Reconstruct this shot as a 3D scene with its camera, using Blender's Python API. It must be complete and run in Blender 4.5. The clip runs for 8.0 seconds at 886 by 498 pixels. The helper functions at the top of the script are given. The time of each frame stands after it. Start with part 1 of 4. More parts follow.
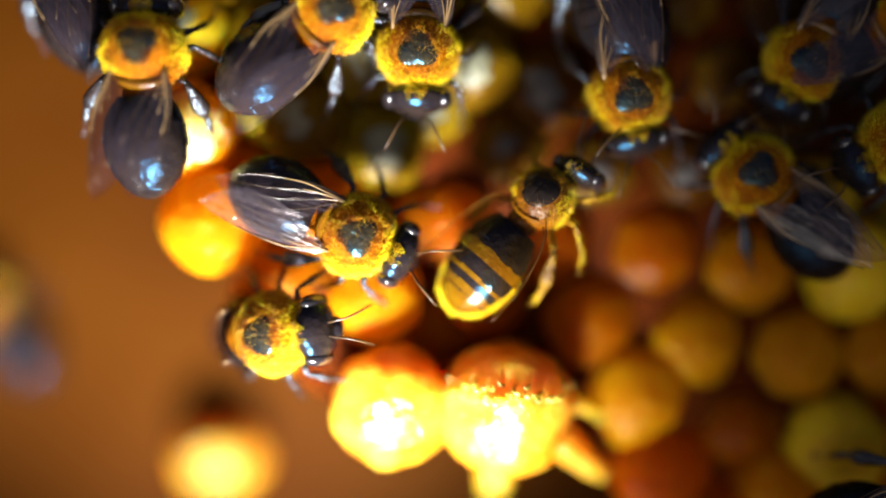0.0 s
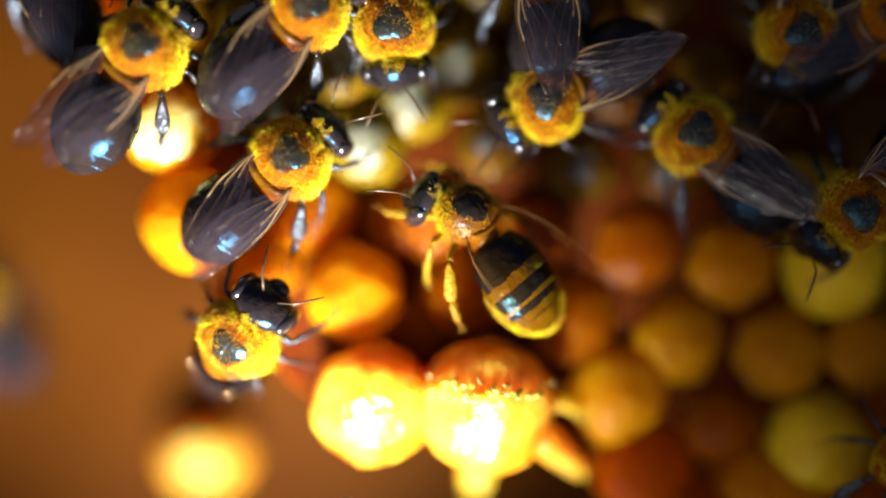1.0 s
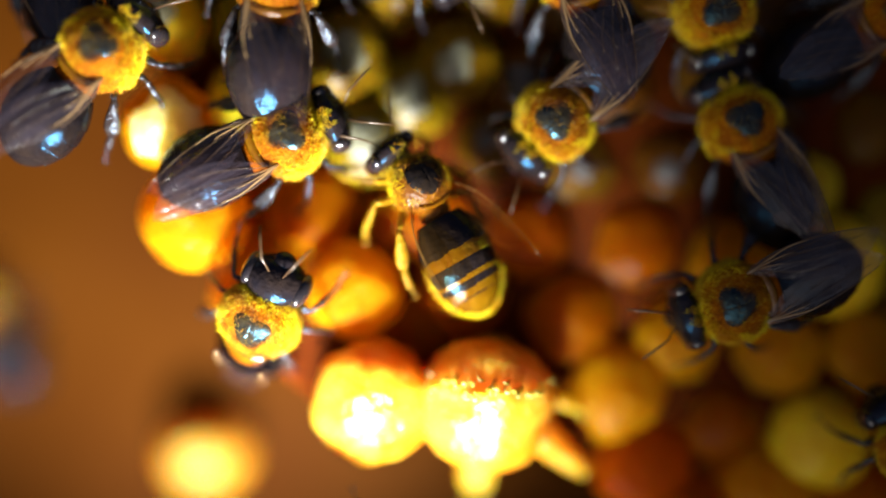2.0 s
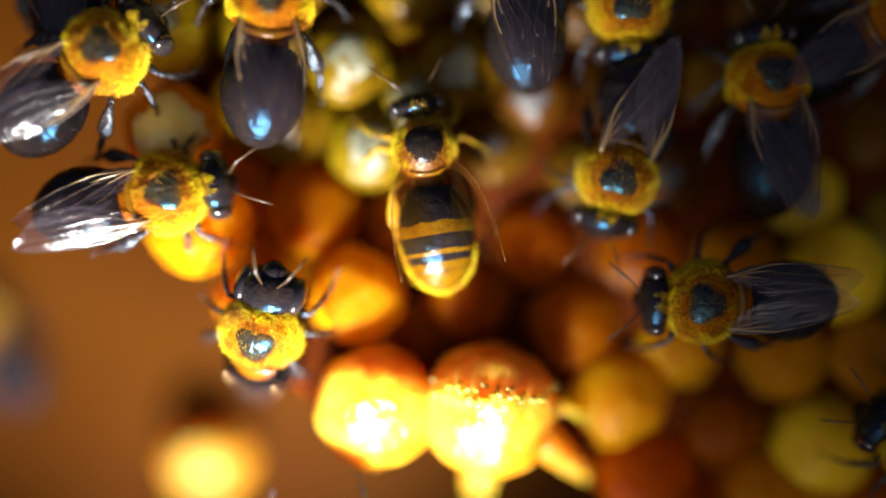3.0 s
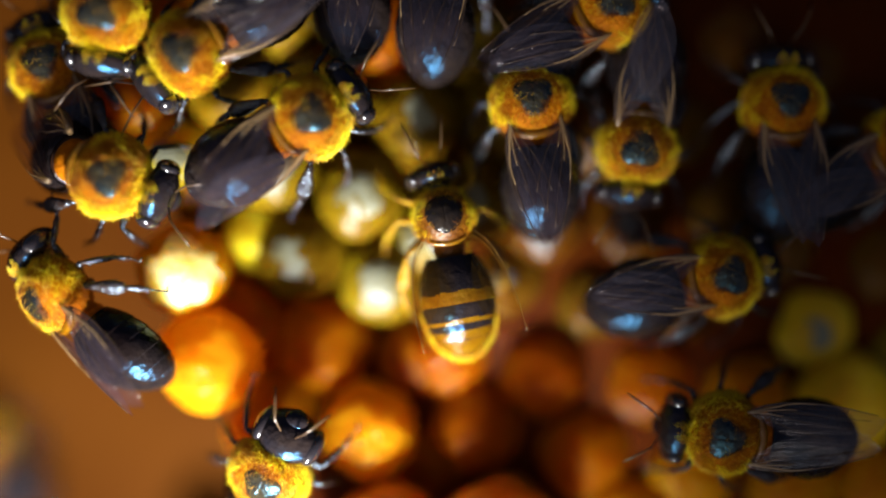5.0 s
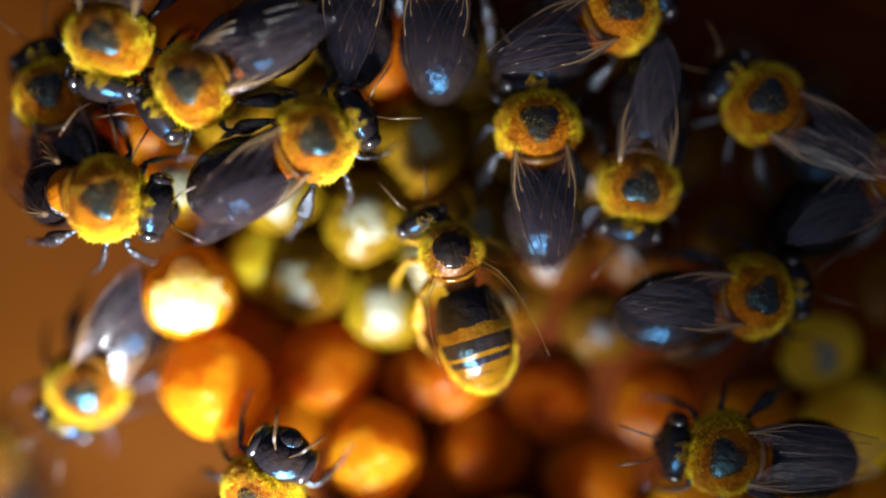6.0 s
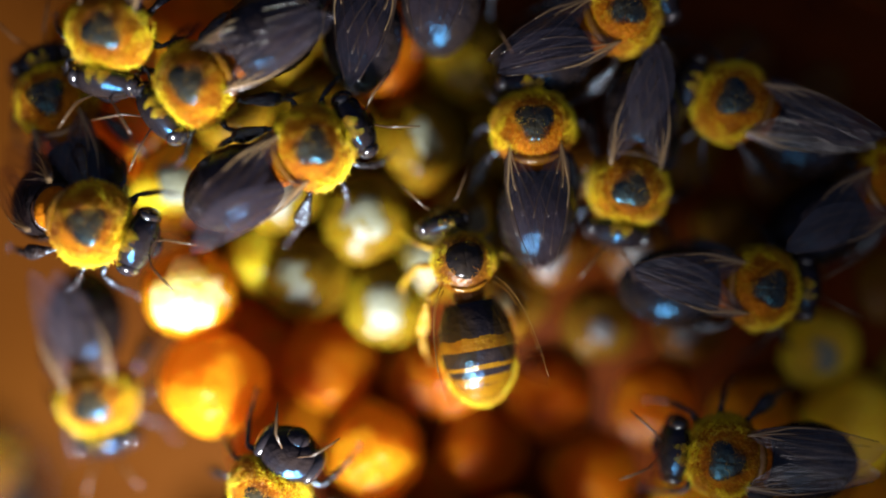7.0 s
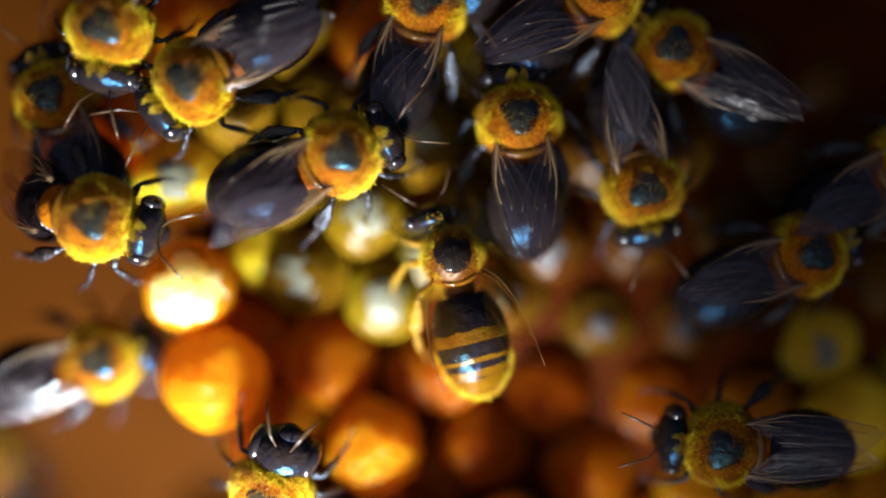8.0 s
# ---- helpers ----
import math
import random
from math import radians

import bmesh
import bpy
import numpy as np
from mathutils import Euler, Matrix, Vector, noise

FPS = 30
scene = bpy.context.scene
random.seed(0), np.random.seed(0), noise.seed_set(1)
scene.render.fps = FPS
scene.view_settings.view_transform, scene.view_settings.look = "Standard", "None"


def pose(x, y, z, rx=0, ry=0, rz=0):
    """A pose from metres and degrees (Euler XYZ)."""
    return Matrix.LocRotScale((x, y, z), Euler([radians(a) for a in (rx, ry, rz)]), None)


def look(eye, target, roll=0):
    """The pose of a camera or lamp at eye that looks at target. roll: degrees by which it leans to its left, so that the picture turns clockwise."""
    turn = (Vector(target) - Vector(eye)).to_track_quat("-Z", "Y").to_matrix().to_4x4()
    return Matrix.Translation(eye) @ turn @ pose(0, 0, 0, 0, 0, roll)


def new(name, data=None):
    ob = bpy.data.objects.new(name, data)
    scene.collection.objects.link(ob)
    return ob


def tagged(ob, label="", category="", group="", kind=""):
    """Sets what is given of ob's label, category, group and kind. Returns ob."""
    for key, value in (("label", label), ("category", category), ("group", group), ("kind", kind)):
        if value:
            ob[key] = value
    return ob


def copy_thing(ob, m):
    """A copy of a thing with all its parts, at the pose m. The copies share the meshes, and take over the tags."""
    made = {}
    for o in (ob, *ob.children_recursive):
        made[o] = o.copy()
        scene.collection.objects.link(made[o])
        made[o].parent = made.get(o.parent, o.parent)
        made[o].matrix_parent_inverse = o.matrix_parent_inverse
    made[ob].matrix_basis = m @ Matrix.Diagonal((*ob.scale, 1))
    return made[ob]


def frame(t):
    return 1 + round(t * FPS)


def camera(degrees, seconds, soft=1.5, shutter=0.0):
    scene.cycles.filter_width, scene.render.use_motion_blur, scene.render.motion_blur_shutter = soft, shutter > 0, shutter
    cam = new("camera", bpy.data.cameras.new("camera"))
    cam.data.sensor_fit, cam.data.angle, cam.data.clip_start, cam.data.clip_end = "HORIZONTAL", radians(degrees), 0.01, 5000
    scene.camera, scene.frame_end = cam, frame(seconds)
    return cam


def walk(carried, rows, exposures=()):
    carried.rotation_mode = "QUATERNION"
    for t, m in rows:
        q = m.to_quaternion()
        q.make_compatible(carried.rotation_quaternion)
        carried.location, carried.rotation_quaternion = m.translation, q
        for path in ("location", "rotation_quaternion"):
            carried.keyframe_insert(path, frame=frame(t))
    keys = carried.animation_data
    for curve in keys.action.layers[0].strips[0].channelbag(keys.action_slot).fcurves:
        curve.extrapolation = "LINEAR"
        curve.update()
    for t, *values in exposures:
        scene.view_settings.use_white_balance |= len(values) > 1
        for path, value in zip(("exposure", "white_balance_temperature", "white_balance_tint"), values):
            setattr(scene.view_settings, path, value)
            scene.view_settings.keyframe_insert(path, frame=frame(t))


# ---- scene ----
MM = 0.001
cam = camera(45.0, 8.0, soft=1.8, shutter=0.4)
cam.data.dof.use_dof = True
cam.data.dof.focus_distance = 37.6 * MM
cam.data.dof.aperture_fstop = 6.4
PATH = [
    (0.0, pose(-0.00 * MM, 0.00 * MM, 40.5 * MM, 0, 0, 0)),
    (0.5, pose(0.53 * MM, -0.02 * MM, 40.5 * MM, 0, 0, 0)),
    (1.0, pose(0.73 * MM, -0.09 * MM, 40.5 * MM, 0, 0, 0)),
    (1.5, pose(0.77 * MM, -0.17 * MM, 40.5 * MM, 0, 0, 0)),
    (1.7, pose(0.75 * MM, -0.17 * MM, 40.5 * MM, 0, 0, 0)),
    (2.8, pose(0.64 * MM, -0.11 * MM, 40.5 * MM, 0, 0, 0)),
    (3.0, pose(0.60 * MM, 0.04 * MM, 40.5 * MM, 0, 0, 0)),
    (3.5, pose(0.49 * MM, 0.39 * MM, 40.5 * MM, 0, 0, 0)),
    (4.0, pose(0.45 * MM, 1.52 * MM, 40.5 * MM, 0, 0, 0)),
    (4.5, pose(0.30 * MM, 3.53 * MM, 40.5 * MM, 0, 0, 0)),
    (5.0, pose(0.17 * MM, 5.24 * MM, 40.5 * MM, 0, 0, 0)),
    (5.2, pose(0.11 * MM, 5.61 * MM, 40.5 * MM, 0, 0, 0)),
    (6.3, pose(-0.06 * MM, 6.16 * MM, 40.5 * MM, 0, 0, 0)),
    (6.5, pose(-0.06 * MM, 6.14 * MM, 40.5 * MM, 0, 0, 0)),
    (7.0, pose(-0.04 * MM, 6.10 * MM, 40.5 * MM, 0, 0, 0)),
    (7.5, pose(-0.02 * MM, 5.99 * MM, 40.5 * MM, 0, 0, 0)),
    (8.0, pose(-0.04 * MM, 5.91 * MM, 40.5 * MM, 0, 0, 0)),
]
walk(cam, PATH, exposures=((0.0, -1.16, 6450, 10), (3.0, -1.34, 6450, 10), (5.0, -1.42, 6350, 10), (6.5, -1.2, 5850, 10), (8.0, -1.47, 5950, 10)))

# ---- light: open sky over the box and one torch held low beside it ----
world = bpy.data.worlds.new("sky")
scene.world = world
world.use_nodes = True
wn = world.node_tree
sky = wn.nodes.new("ShaderNodeTexSky")
sky.sky_type = 'NISHITA'
sky.sun_disc = False
sky.ozone_density = 1.2
sky.air_density = 0.75
sky.dust_density = 5.0
sky.sun_elevation = radians(50)
sky.sun_rotation = radians(200)
wn.links.new(sky.outputs["Color"], wn.nodes["Background"].inputs["Color"])
wn.nodes["Background"].inputs["Strength"].default_value = 0.1

torch = bpy.data.lights.new("torch", 'SPOT')
torch.energy = 1.2
torch.color = (1.0, 0.99, 0.95)
torch.spot_size = radians(70)
torch.spot_blend = 0.9
torch.shadow_soft_size = 3.5 * MM
torch_ob = new("torch_light", torch)
torch_ob.matrix_world = look((-5.0 * MM, -31 * MM, 16.8 * MM), (-10.5 * MM, -3.5 * MM, -3.0 * MM))


# ---- materials ----
def material(name, color, rough=0.5, spec=0.5, second=None, grain=300.0, amount=0.5,
             bump=0.0, bump_scale=2000.0, sss=0.0, sss_mm=1.0, radius=(1, 0.55, 0.12), coat=0.0, vary=0.0, glint=(1, 1, 1), edge=0.2, island=0.0, through_light=None):
    m = bpy.data.materials.new(name)
    m.use_nodes = True
    nt = m.node_tree
    b = nt.nodes["Principled BSDF"]
    b.inputs["Roughness"].default_value = rough
    b.inputs["Specular IOR Level"].default_value = spec
    b.inputs["Specular Tint"].default_value = (*glint, 1)
    b.inputs["Coat Weight"].default_value = coat
    b.inputs["Coat Roughness"].default_value = 0.15
    tc = nt.nodes.new("ShaderNodeTexCoord")
    n1 = nt.nodes.new("ShaderNodeTexNoise")
    n1.inputs["Scale"].default_value = grain
    n1.inputs["Detail"].default_value = 6
    nt.links.new(tc.outputs["Object"], n1.inputs["Vector"])
    ramp = nt.nodes.new("ShaderNodeMapRange")
    ramp.inputs["From Min"].default_value = 0.5 - edge
    ramp.inputs["From Max"].default_value = 0.5 + edge
    ramp.inputs["To Max"].default_value = amount
    nt.links.new(n1.outputs["Fac"], ramp.inputs["Value"])
    mix = nt.nodes.new("ShaderNodeMix")
    mix.data_type = 'RGBA'
    mix.inputs["A"].default_value = (*color, 1)
    mix.inputs["B"].default_value = (*(second or [c * 0.6 for c in color]), 1)
    nt.links.new(ramp.outputs["Result"], mix.inputs["Factor"])
    out = mix.outputs["Result"]
    if island:
        geo = nt.nodes.new("ShaderNodeNewGeometry")
        tone = nt.nodes.new("ShaderNodeMapRange")
        tone.inputs["To Min"].default_value = 1 - island
        tone.inputs["To Max"].default_value = 1 + 0.3 * island
        nt.links.new(geo.outputs["Random Per Island"], tone.inputs["Value"])
        shade = nt.nodes.new("ShaderNodeHueSaturation")
        nt.links.new(tone.outputs["Result"], shade.inputs["Value"])
        nt.links.new(out, shade.inputs["Color"])
        out = shade.outputs["Color"]
    if vary:
        info = nt.nodes.new("ShaderNodeObjectInfo")
        hsv = nt.nodes.new("ShaderNodeHueSaturation")
        for key, lo, hi in (("Hue", 0.5 - 0.025 * vary, 0.5 + 0.03 * vary), ("Value", 1 - 0.35 * vary, 1 + 0.2 * vary)):
            r = nt.nodes.new("ShaderNodeMapRange")
            r.inputs["To Min"].default_value = lo
            r.inputs["To Max"].default_value = hi
            nt.links.new(info.outputs["Random"], r.inputs["Value"])
            nt.links.new(r.outputs["Result"], hsv.inputs[key])
        nt.links.new(out, hsv.inputs["Color"])
        out = hsv.outputs["Color"]
    nt.links.new(out, b.inputs["Base Color"])
    if bump:
        n2 = nt.nodes.new("ShaderNodeTexNoise")
        n2.inputs["Scale"].default_value = bump_scale
        n2.inputs["Detail"].default_value = 5
        nt.links.new(tc.outputs["Object"], n2.inputs["Vector"])
        bp = nt.nodes.new("ShaderNodeBump")
        bp.inputs["Strength"].default_value = bump
        bp.inputs["Distance"].default_value = 0.0003
        nt.links.new(n2.outputs["Fac"], bp.inputs["Height"])
        nt.links.new(bp.outputs["Normal"], b.inputs["Normal"])
    if sss:
        b.inputs["Subsurface Weight"].default_value = sss
        b.inputs["Subsurface Radius"].default_value = radius
        b.inputs["Subsurface Scale"].default_value = sss_mm * MM
    if through_light:
        glow = nt.nodes.new("ShaderNodeBsdfTranslucent")
        glow.inputs["Color"].default_value = (*through_light, 1)
        both = nt.nodes.new("ShaderNodeMixShader")
        both.inputs["Fac"].default_value = 0.4
        nt.links.new(b.outputs["BSDF"], both.inputs[1])
        nt.links.new(glow.outputs["BSDF"], both.inputs[2])
        nt.links.new(both.outputs["Shader"], nt.nodes["Material Output"].inputs["Surface"])
    return m


def wing_material(name, tint, film, opacity, shine):
    m = bpy.data.materials.new(name)
    m.use_nodes = True
    nt = m.node_tree
    b = nt.nodes["Principled BSDF"]
    b.inputs["Base Color"].default_value = (*film, 1)
    b.inputs["Roughness"].default_value = 0.17
    b.inputs["Specular IOR Level"].default_value = 0.5
    b.inputs["Thin Film Thickness"].default_value = 420
    b.inputs["Thin Film IOR"].default_value = 1.5
    tc = nt.nodes.new("ShaderNodeTexCoord")
    stretch = nt.nodes.new("ShaderNodeMapping")
    stretch.inputs["Scale"].default_value = (2400, 170, 300)
    nt.links.new(tc.outputs["Object"], stretch.inputs["Vector"])
    n = nt.nodes.new("ShaderNodeTexNoise")
    n.inputs["Scale"].default_value = 1
    n.inputs["Detail"].default_value = 4
    nt.links.new(stretch.outputs["Vector"], n.inputs["Vector"])
    bp = nt.nodes.new("ShaderNodeBump")
    bp.inputs["Strength"].default_value = 0.5
    bp.inputs["Distance"].default_value = 0.0006
    nt.links.new(n.outputs["Fac"], bp.inputs["Height"])
    nt.links.new(bp.outputs["Normal"], b.inputs["Normal"])
    clear = nt.nodes.new("ShaderNodeBsdfTransparent")
    clear.inputs["Color"].default_value = (*tint, 1)
    mix = nt.nodes.new("ShaderNodeMixShader")
    mix.inputs["Fac"].default_value = opacity
    nt.links.new(clear.outputs["BSDF"], mix.inputs[1])
    nt.links.new(b.outputs["BSDF"], mix.inputs[2])
    gloss = nt.nodes.new("ShaderNodeBsdfGlossy")
    gloss.inputs["Roughness"].default_value = 0.13
    nt.links.new(bp.outputs["Normal"], gloss.inputs["Normal"])
    sheen = nt.nodes.new("ShaderNodeMixShader")
    sheen.inputs["Fac"].default_value = shine
    nt.links.new(mix.outputs["Shader"], sheen.inputs[1])
    nt.links.new(gloss.outputs["BSDF"], sheen.inputs[2])
    nt.links.new(sheen.outputs["Shader"], nt.nodes["Material Output"].inputs["Surface"])
    return m


AMBER_WAX = material("amber_wax", (0.42, 0.14, 0.0015), 0.3, spec=0.08, second=(0.28, 0.07, 0.0008), grain=600, amount=1.0,
                     bump=0.35, bump_scale=1200, sss=1.0, sss_mm=4.0, vary=0.35, through_light=(0.95, 0.35, 0.008))
PALE_WAX = material("pale_wax", (0.155, 0.10, 0.002), 0.28, spec=0.12, second=(0.13, 0.062, 0.002), grain=380, amount=0.9,
                    bump=0.4, bump_scale=1100, sss=0.8, sss_mm=1.2, radius=(1, 0.6, 0.25), vary=0.45)
# brown cells, darkened in the base colour to stand for shade on the comb
SHADE_BROWN_WAX = material("shade_brown_wax", (0.17, 0.072, 0.004), 0.26, spec=0.16, second=(0.10, 0.038, 0.004), grain=380, amount=0.9,
                     bump=0.4, bump_scale=1100, sss=0.9, sss_mm=3.0, vary=0.4, through_light=(0.24, 0.075, 0.006))
SILK = material("silk_cap", (0.20, 0.20, 0.135), 0.4, second=(0.12, 0.10, 0.03), grain=900, amount=1.0, edge=0.12, bump=0.5, bump_scale=2500,
                sss=0.6, sss_mm=0.6, radius=(1, 0.8, 0.5))
# darker copy of the silk, with the dimness of the shaded cells painted in
SHADED_SILK = material("shaded_silk_cap", (0.075, 0.065, 0.062), 0.45, second=(0.05, 0.035, 0.02), grain=900, amount=1.0, edge=0.12, bump=0.5, bump_scale=2500)
# dark red paints the dim glow of the gaps between cells
GAP_SHADE_WAX = material("gap_shade_wax", (0.115, 0.022, 0.001), 0.6, spec=0.05, second=(0.07, 0.009, 0.0008), grain=250, amount=1.0,
                   bump=0.5, bump_scale=700, sss=0.8, sss_mm=2.5)
PROPOLIS = material("propolis_floor", (0.074, 0.022, 0.0004), 0.7, spec=0.05, second=(0.050, 0.012, 0.0003), grain=60, amount=1.0,
                    bump=0.5, bump_scale=300)
WOOD = material("hive_wood", (0.33, 0.15, 0.05), 0.7, second=(0.22, 0.09, 0.03), grain=45, amount=1.0,
                bump=0.4, bump_scale=250)
# glint: blue of the reflections, put into the specular tint
BLACK_CHITIN = material("black_chitin", (0.010, 0.008, 0.010), 0.15, second=(0.025, 0.016, 0.012), grain=1500, amount=0.8,
                        spec=0.42, bump=0.25, bump_scale=3500, glint=(0.1, 0.5, 1.0))
AMBER_SKIN = material("amber_thorax", (0.20, 0.075, 0.002), 0.35, spec=0.3, second=(0.07, 0.018, 0.001), grain=1300, amount=1.0,
                      bump=0.5, bump_scale=2600)
SCUTUM = material("scutum_chitin", (0.008, 0.009, 0.010), 0.17, second=(0.04, 0.028, 0.010), grain=1500, amount=0.9,
                  spec=0.6, bump=0.4, bump_scale=2600, glint=(0.2, 0.7, 1.0))
BROWN_CHITIN = material("brown_chitin", (0.022, 0.008, 0.004), 0.28, second=(0.012, 0.006, 0.004), grain=1200, amount=0.9,
                        spec=0.4, bump=0.3, bump_scale=4000)
AMBER_CHITIN = material("amber_chitin", (0.19, 0.085, 0.002), 0.13, second=(0.10, 0.032, 0.001), grain=1100, amount=0.9, spec=0.6,
                        bump=0.2, bump_scale=5000, sss=0.35, sss_mm=0.4)
DARK_SHIELD = material("dark_shield", (0.008, 0.007, 0.008), 0.14, second=(0.02, 0.012, 0.006), grain=1400, amount=0.9,
                       spec=0.3, bump=0.15, bump_scale=3500)
THORAX_SKIN = material("thorax_skin", (0.36, 0.11, 0.001), 0.6, spec=0.04, second=(0.20, 0.05, 0.001), grain=1600, amount=0.9,
                       bump=0.4, bump_scale=6000)
ORANGE_HAIR = material("orange_hair", (0.60, 0.25, 0.002), 0.5, spec=0.2, second=(0.17, 0.04, 0.001), grain=1900, amount=1.0, edge=0.11, island=0.4)
GOLD_HAIR = material("gold_hair", (0.98, 0.82, 0.008), 0.35, spec=0.4, second=(0.62, 0.28, 0.002), grain=1900, amount=1.0, edge=0.12, island=0.35)
EYE = material("eye", (0.012, 0.011, 0.014), 0.16, second=(0.03, 0.02, 0.02), grain=900, amount=0.5, spec=0.8,
               bump=0.1, bump_scale=12000, coat=0.5)
LEG_DARK = material("dark_leg", (0.014, 0.012, 0.014), 0.26, second=(0.04, 0.022, 0.014), grain=1500, amount=0.8, spec=1.0, bump=0.6, bump_scale=4000, glint=(0.6, 0.8, 1.0))
LEG_AMBER = material("amber_leg", (0.42, 0.23, 0.004), 0.4, second=(0.07, 0.028, 0.008), grain=900, amount=1.0,
                     sss=0.4, sss_mm=0.2, spec=0.25, bump=0.5, bump_scale=5000)
ANTENNA = material("antenna", (0.09, 0.05, 0.02), 0.3, second=(0.04, 0.02, 0.012), grain=1500, amount=0.8, spec=0.5)
VEIN = material("wing_vein", (0.07, 0.045, 0.03), 0.2, second=(0.05, 0.03, 0.02), grain=1500, amount=0.7, spec=0.7)
# pale colour stands in for the torch's reflection on the wing base
ROOT_STREAK = material("pale_root_streak", (0.34, 0.22, 0.10), 0.14, second=(0.16, 0.09, 0.04), grain=900, amount=0.9, spec=0.9)
AMBER_VEIN = material("amber_vein", (0.20, 0.10, 0.02), 0.3, second=(0.10, 0.05, 0.01), grain=1500, amount=0.7, spec=0.4)
SMOKY_WING = wing_material("smoky_wing", (0.82, 0.76, 0.76), (0.17, 0.14, 0.19), 0.06, 0.05)
AMBER_WING = wing_material("amber_wing", (0.95, 0.86, 0.62), (0.20, 0.10, 0.02), 0.04, 0.01)


# ---- mesh helpers; lengths in millimetres ----
def part(name, bm, material_or_list, parent=None, label="", at=(0, 0, 0)):
    me = bpy.data.meshes.new(name)
    for v in bm.verts:
        v.co *= MM
    bmesh.ops.recalc_face_normals(bm, faces=bm.faces)
    for f in bm.faces:
        f.smooth = True
    bm.to_mesh(me)
    bm.free()
    for m in (material_or_list if isinstance(material_or_list, (list, tuple)) else [material_or_list]):
        me.materials.append(m)
    ob = new(name, me)
    ob.parent = parent
    ob.location = [c * MM for c in at]
    return tagged(ob, label)


def ellipsoid(bm, c, r, nu=24, nv=16, shape=None, index=0):
    m = Matrix.Translation(c) @ Matrix.Diagonal((*r, 1))
    made = bmesh.ops.create_uvsphere(bm, u_segments=nu, v_segments=nv, radius=1)["verts"]
    for v in made:
        if shape:
            v.co = shape(v.co.copy())
        v.co = m @ v.co
    for f in {f for v in made for f in v.link_faces}:
        f.material_index = index
    return made


def tube(bm, points, radii, sides=8, flat=1.0, index=0):
    pts = [Vector(p) for p in points]
    rings = []
    for i, p in enumerate(pts):
        d = (pts[min(i + 1, len(pts) - 1)] - pts[max(i - 1, 0)]).normalized()
        a = d.cross(Vector((0.13, 0.21, 1))).normalized()
        b = d.cross(a).normalized()
        ring = []
        for k in range(sides):
            w = 2 * math.pi * k / sides
            ring.append(bm.verts.new(p + a * math.cos(w) * radii[i] * flat + b * math.sin(w) * radii[i]))
        rings.append(ring)
    faces = []
    for r0, r1 in zip(rings, rings[1:]):
        for k in range(sides):
            faces.append(bm.faces.new((r0[k], r0[(k + 1) % sides], r1[(k + 1) % sides], r1[k])))
    faces.append(bm.faces.new(rings[0]))
    faces.append(bm.faces.new(rings[-1]))
    for f in faces:
        f.material_index = index


def strand(bm, p, d, length, width, bend=0.0):
    d = d.normalized()
    a = d.orthogonal().normalized()
    b = d.cross(a)
    base = [bm.verts.new(p + (a * math.cos(w) + b * math.sin(w)) * width) for w in (0, 2.1, 4.2)]
    mid = p + d * length * 0.55 + Vector((0, 0, -bend * length * 0.2))
    mids = [bm.verts.new(mid + (a * math.cos(w) + b * math.sin(w)) * width * 0.7) for w in (0, 2.1, 4.2)]
    tip = bm.verts.new(p + d * length + Vector((0, 0, -bend * length * 0.6)))
    for k in range(3):
        j = (k + 1) % 3
        bm.faces.new((base[k], base[j], mids[j], mids[k]))
        bm.faces.new((mids[k], mids[j], tip))


def fur(count, c, r, keep, length, width, lean=(0, 0, 0), seed=1, stray=0.6):
    rnd = random.Random(seed)
    bm = bmesh.new()
    done = 0
    while done < count:
        n = Vector((rnd.gauss(0, 1), rnd.gauss(0, 1), rnd.gauss(0, 1))).normalized()
        if not keep(n):
            continue
        p = Vector((c[0] + n.x * r[0], c[1] + n.y * r[1], c[2] + n.z * r[2]))
        d = Vector((n.x / r[0], n.y / r[1], n.z / r[2])).normalized()
        d = d + Vector(lean) + stray * Vector((rnd.uniform(-1, 1), rnd.uniform(-1, 1), rnd.uniform(-.7, .7)))
        clump = 0.8 + stray * noise.noise(n * 4.5 + Vector((seed, 0, 0)))
        d = d + 1.2 * stray * noise.noise_vector(n * 5 + Vector((0, seed, 0)))
        strand(bm, p - d.normalized() * 0.04, d, length * clump * rnd.uniform(0.4, 1.5), width * rnd.uniform(0.7, 1.2), rnd.uniform(0, 0.5))
        done += 1
    return bm


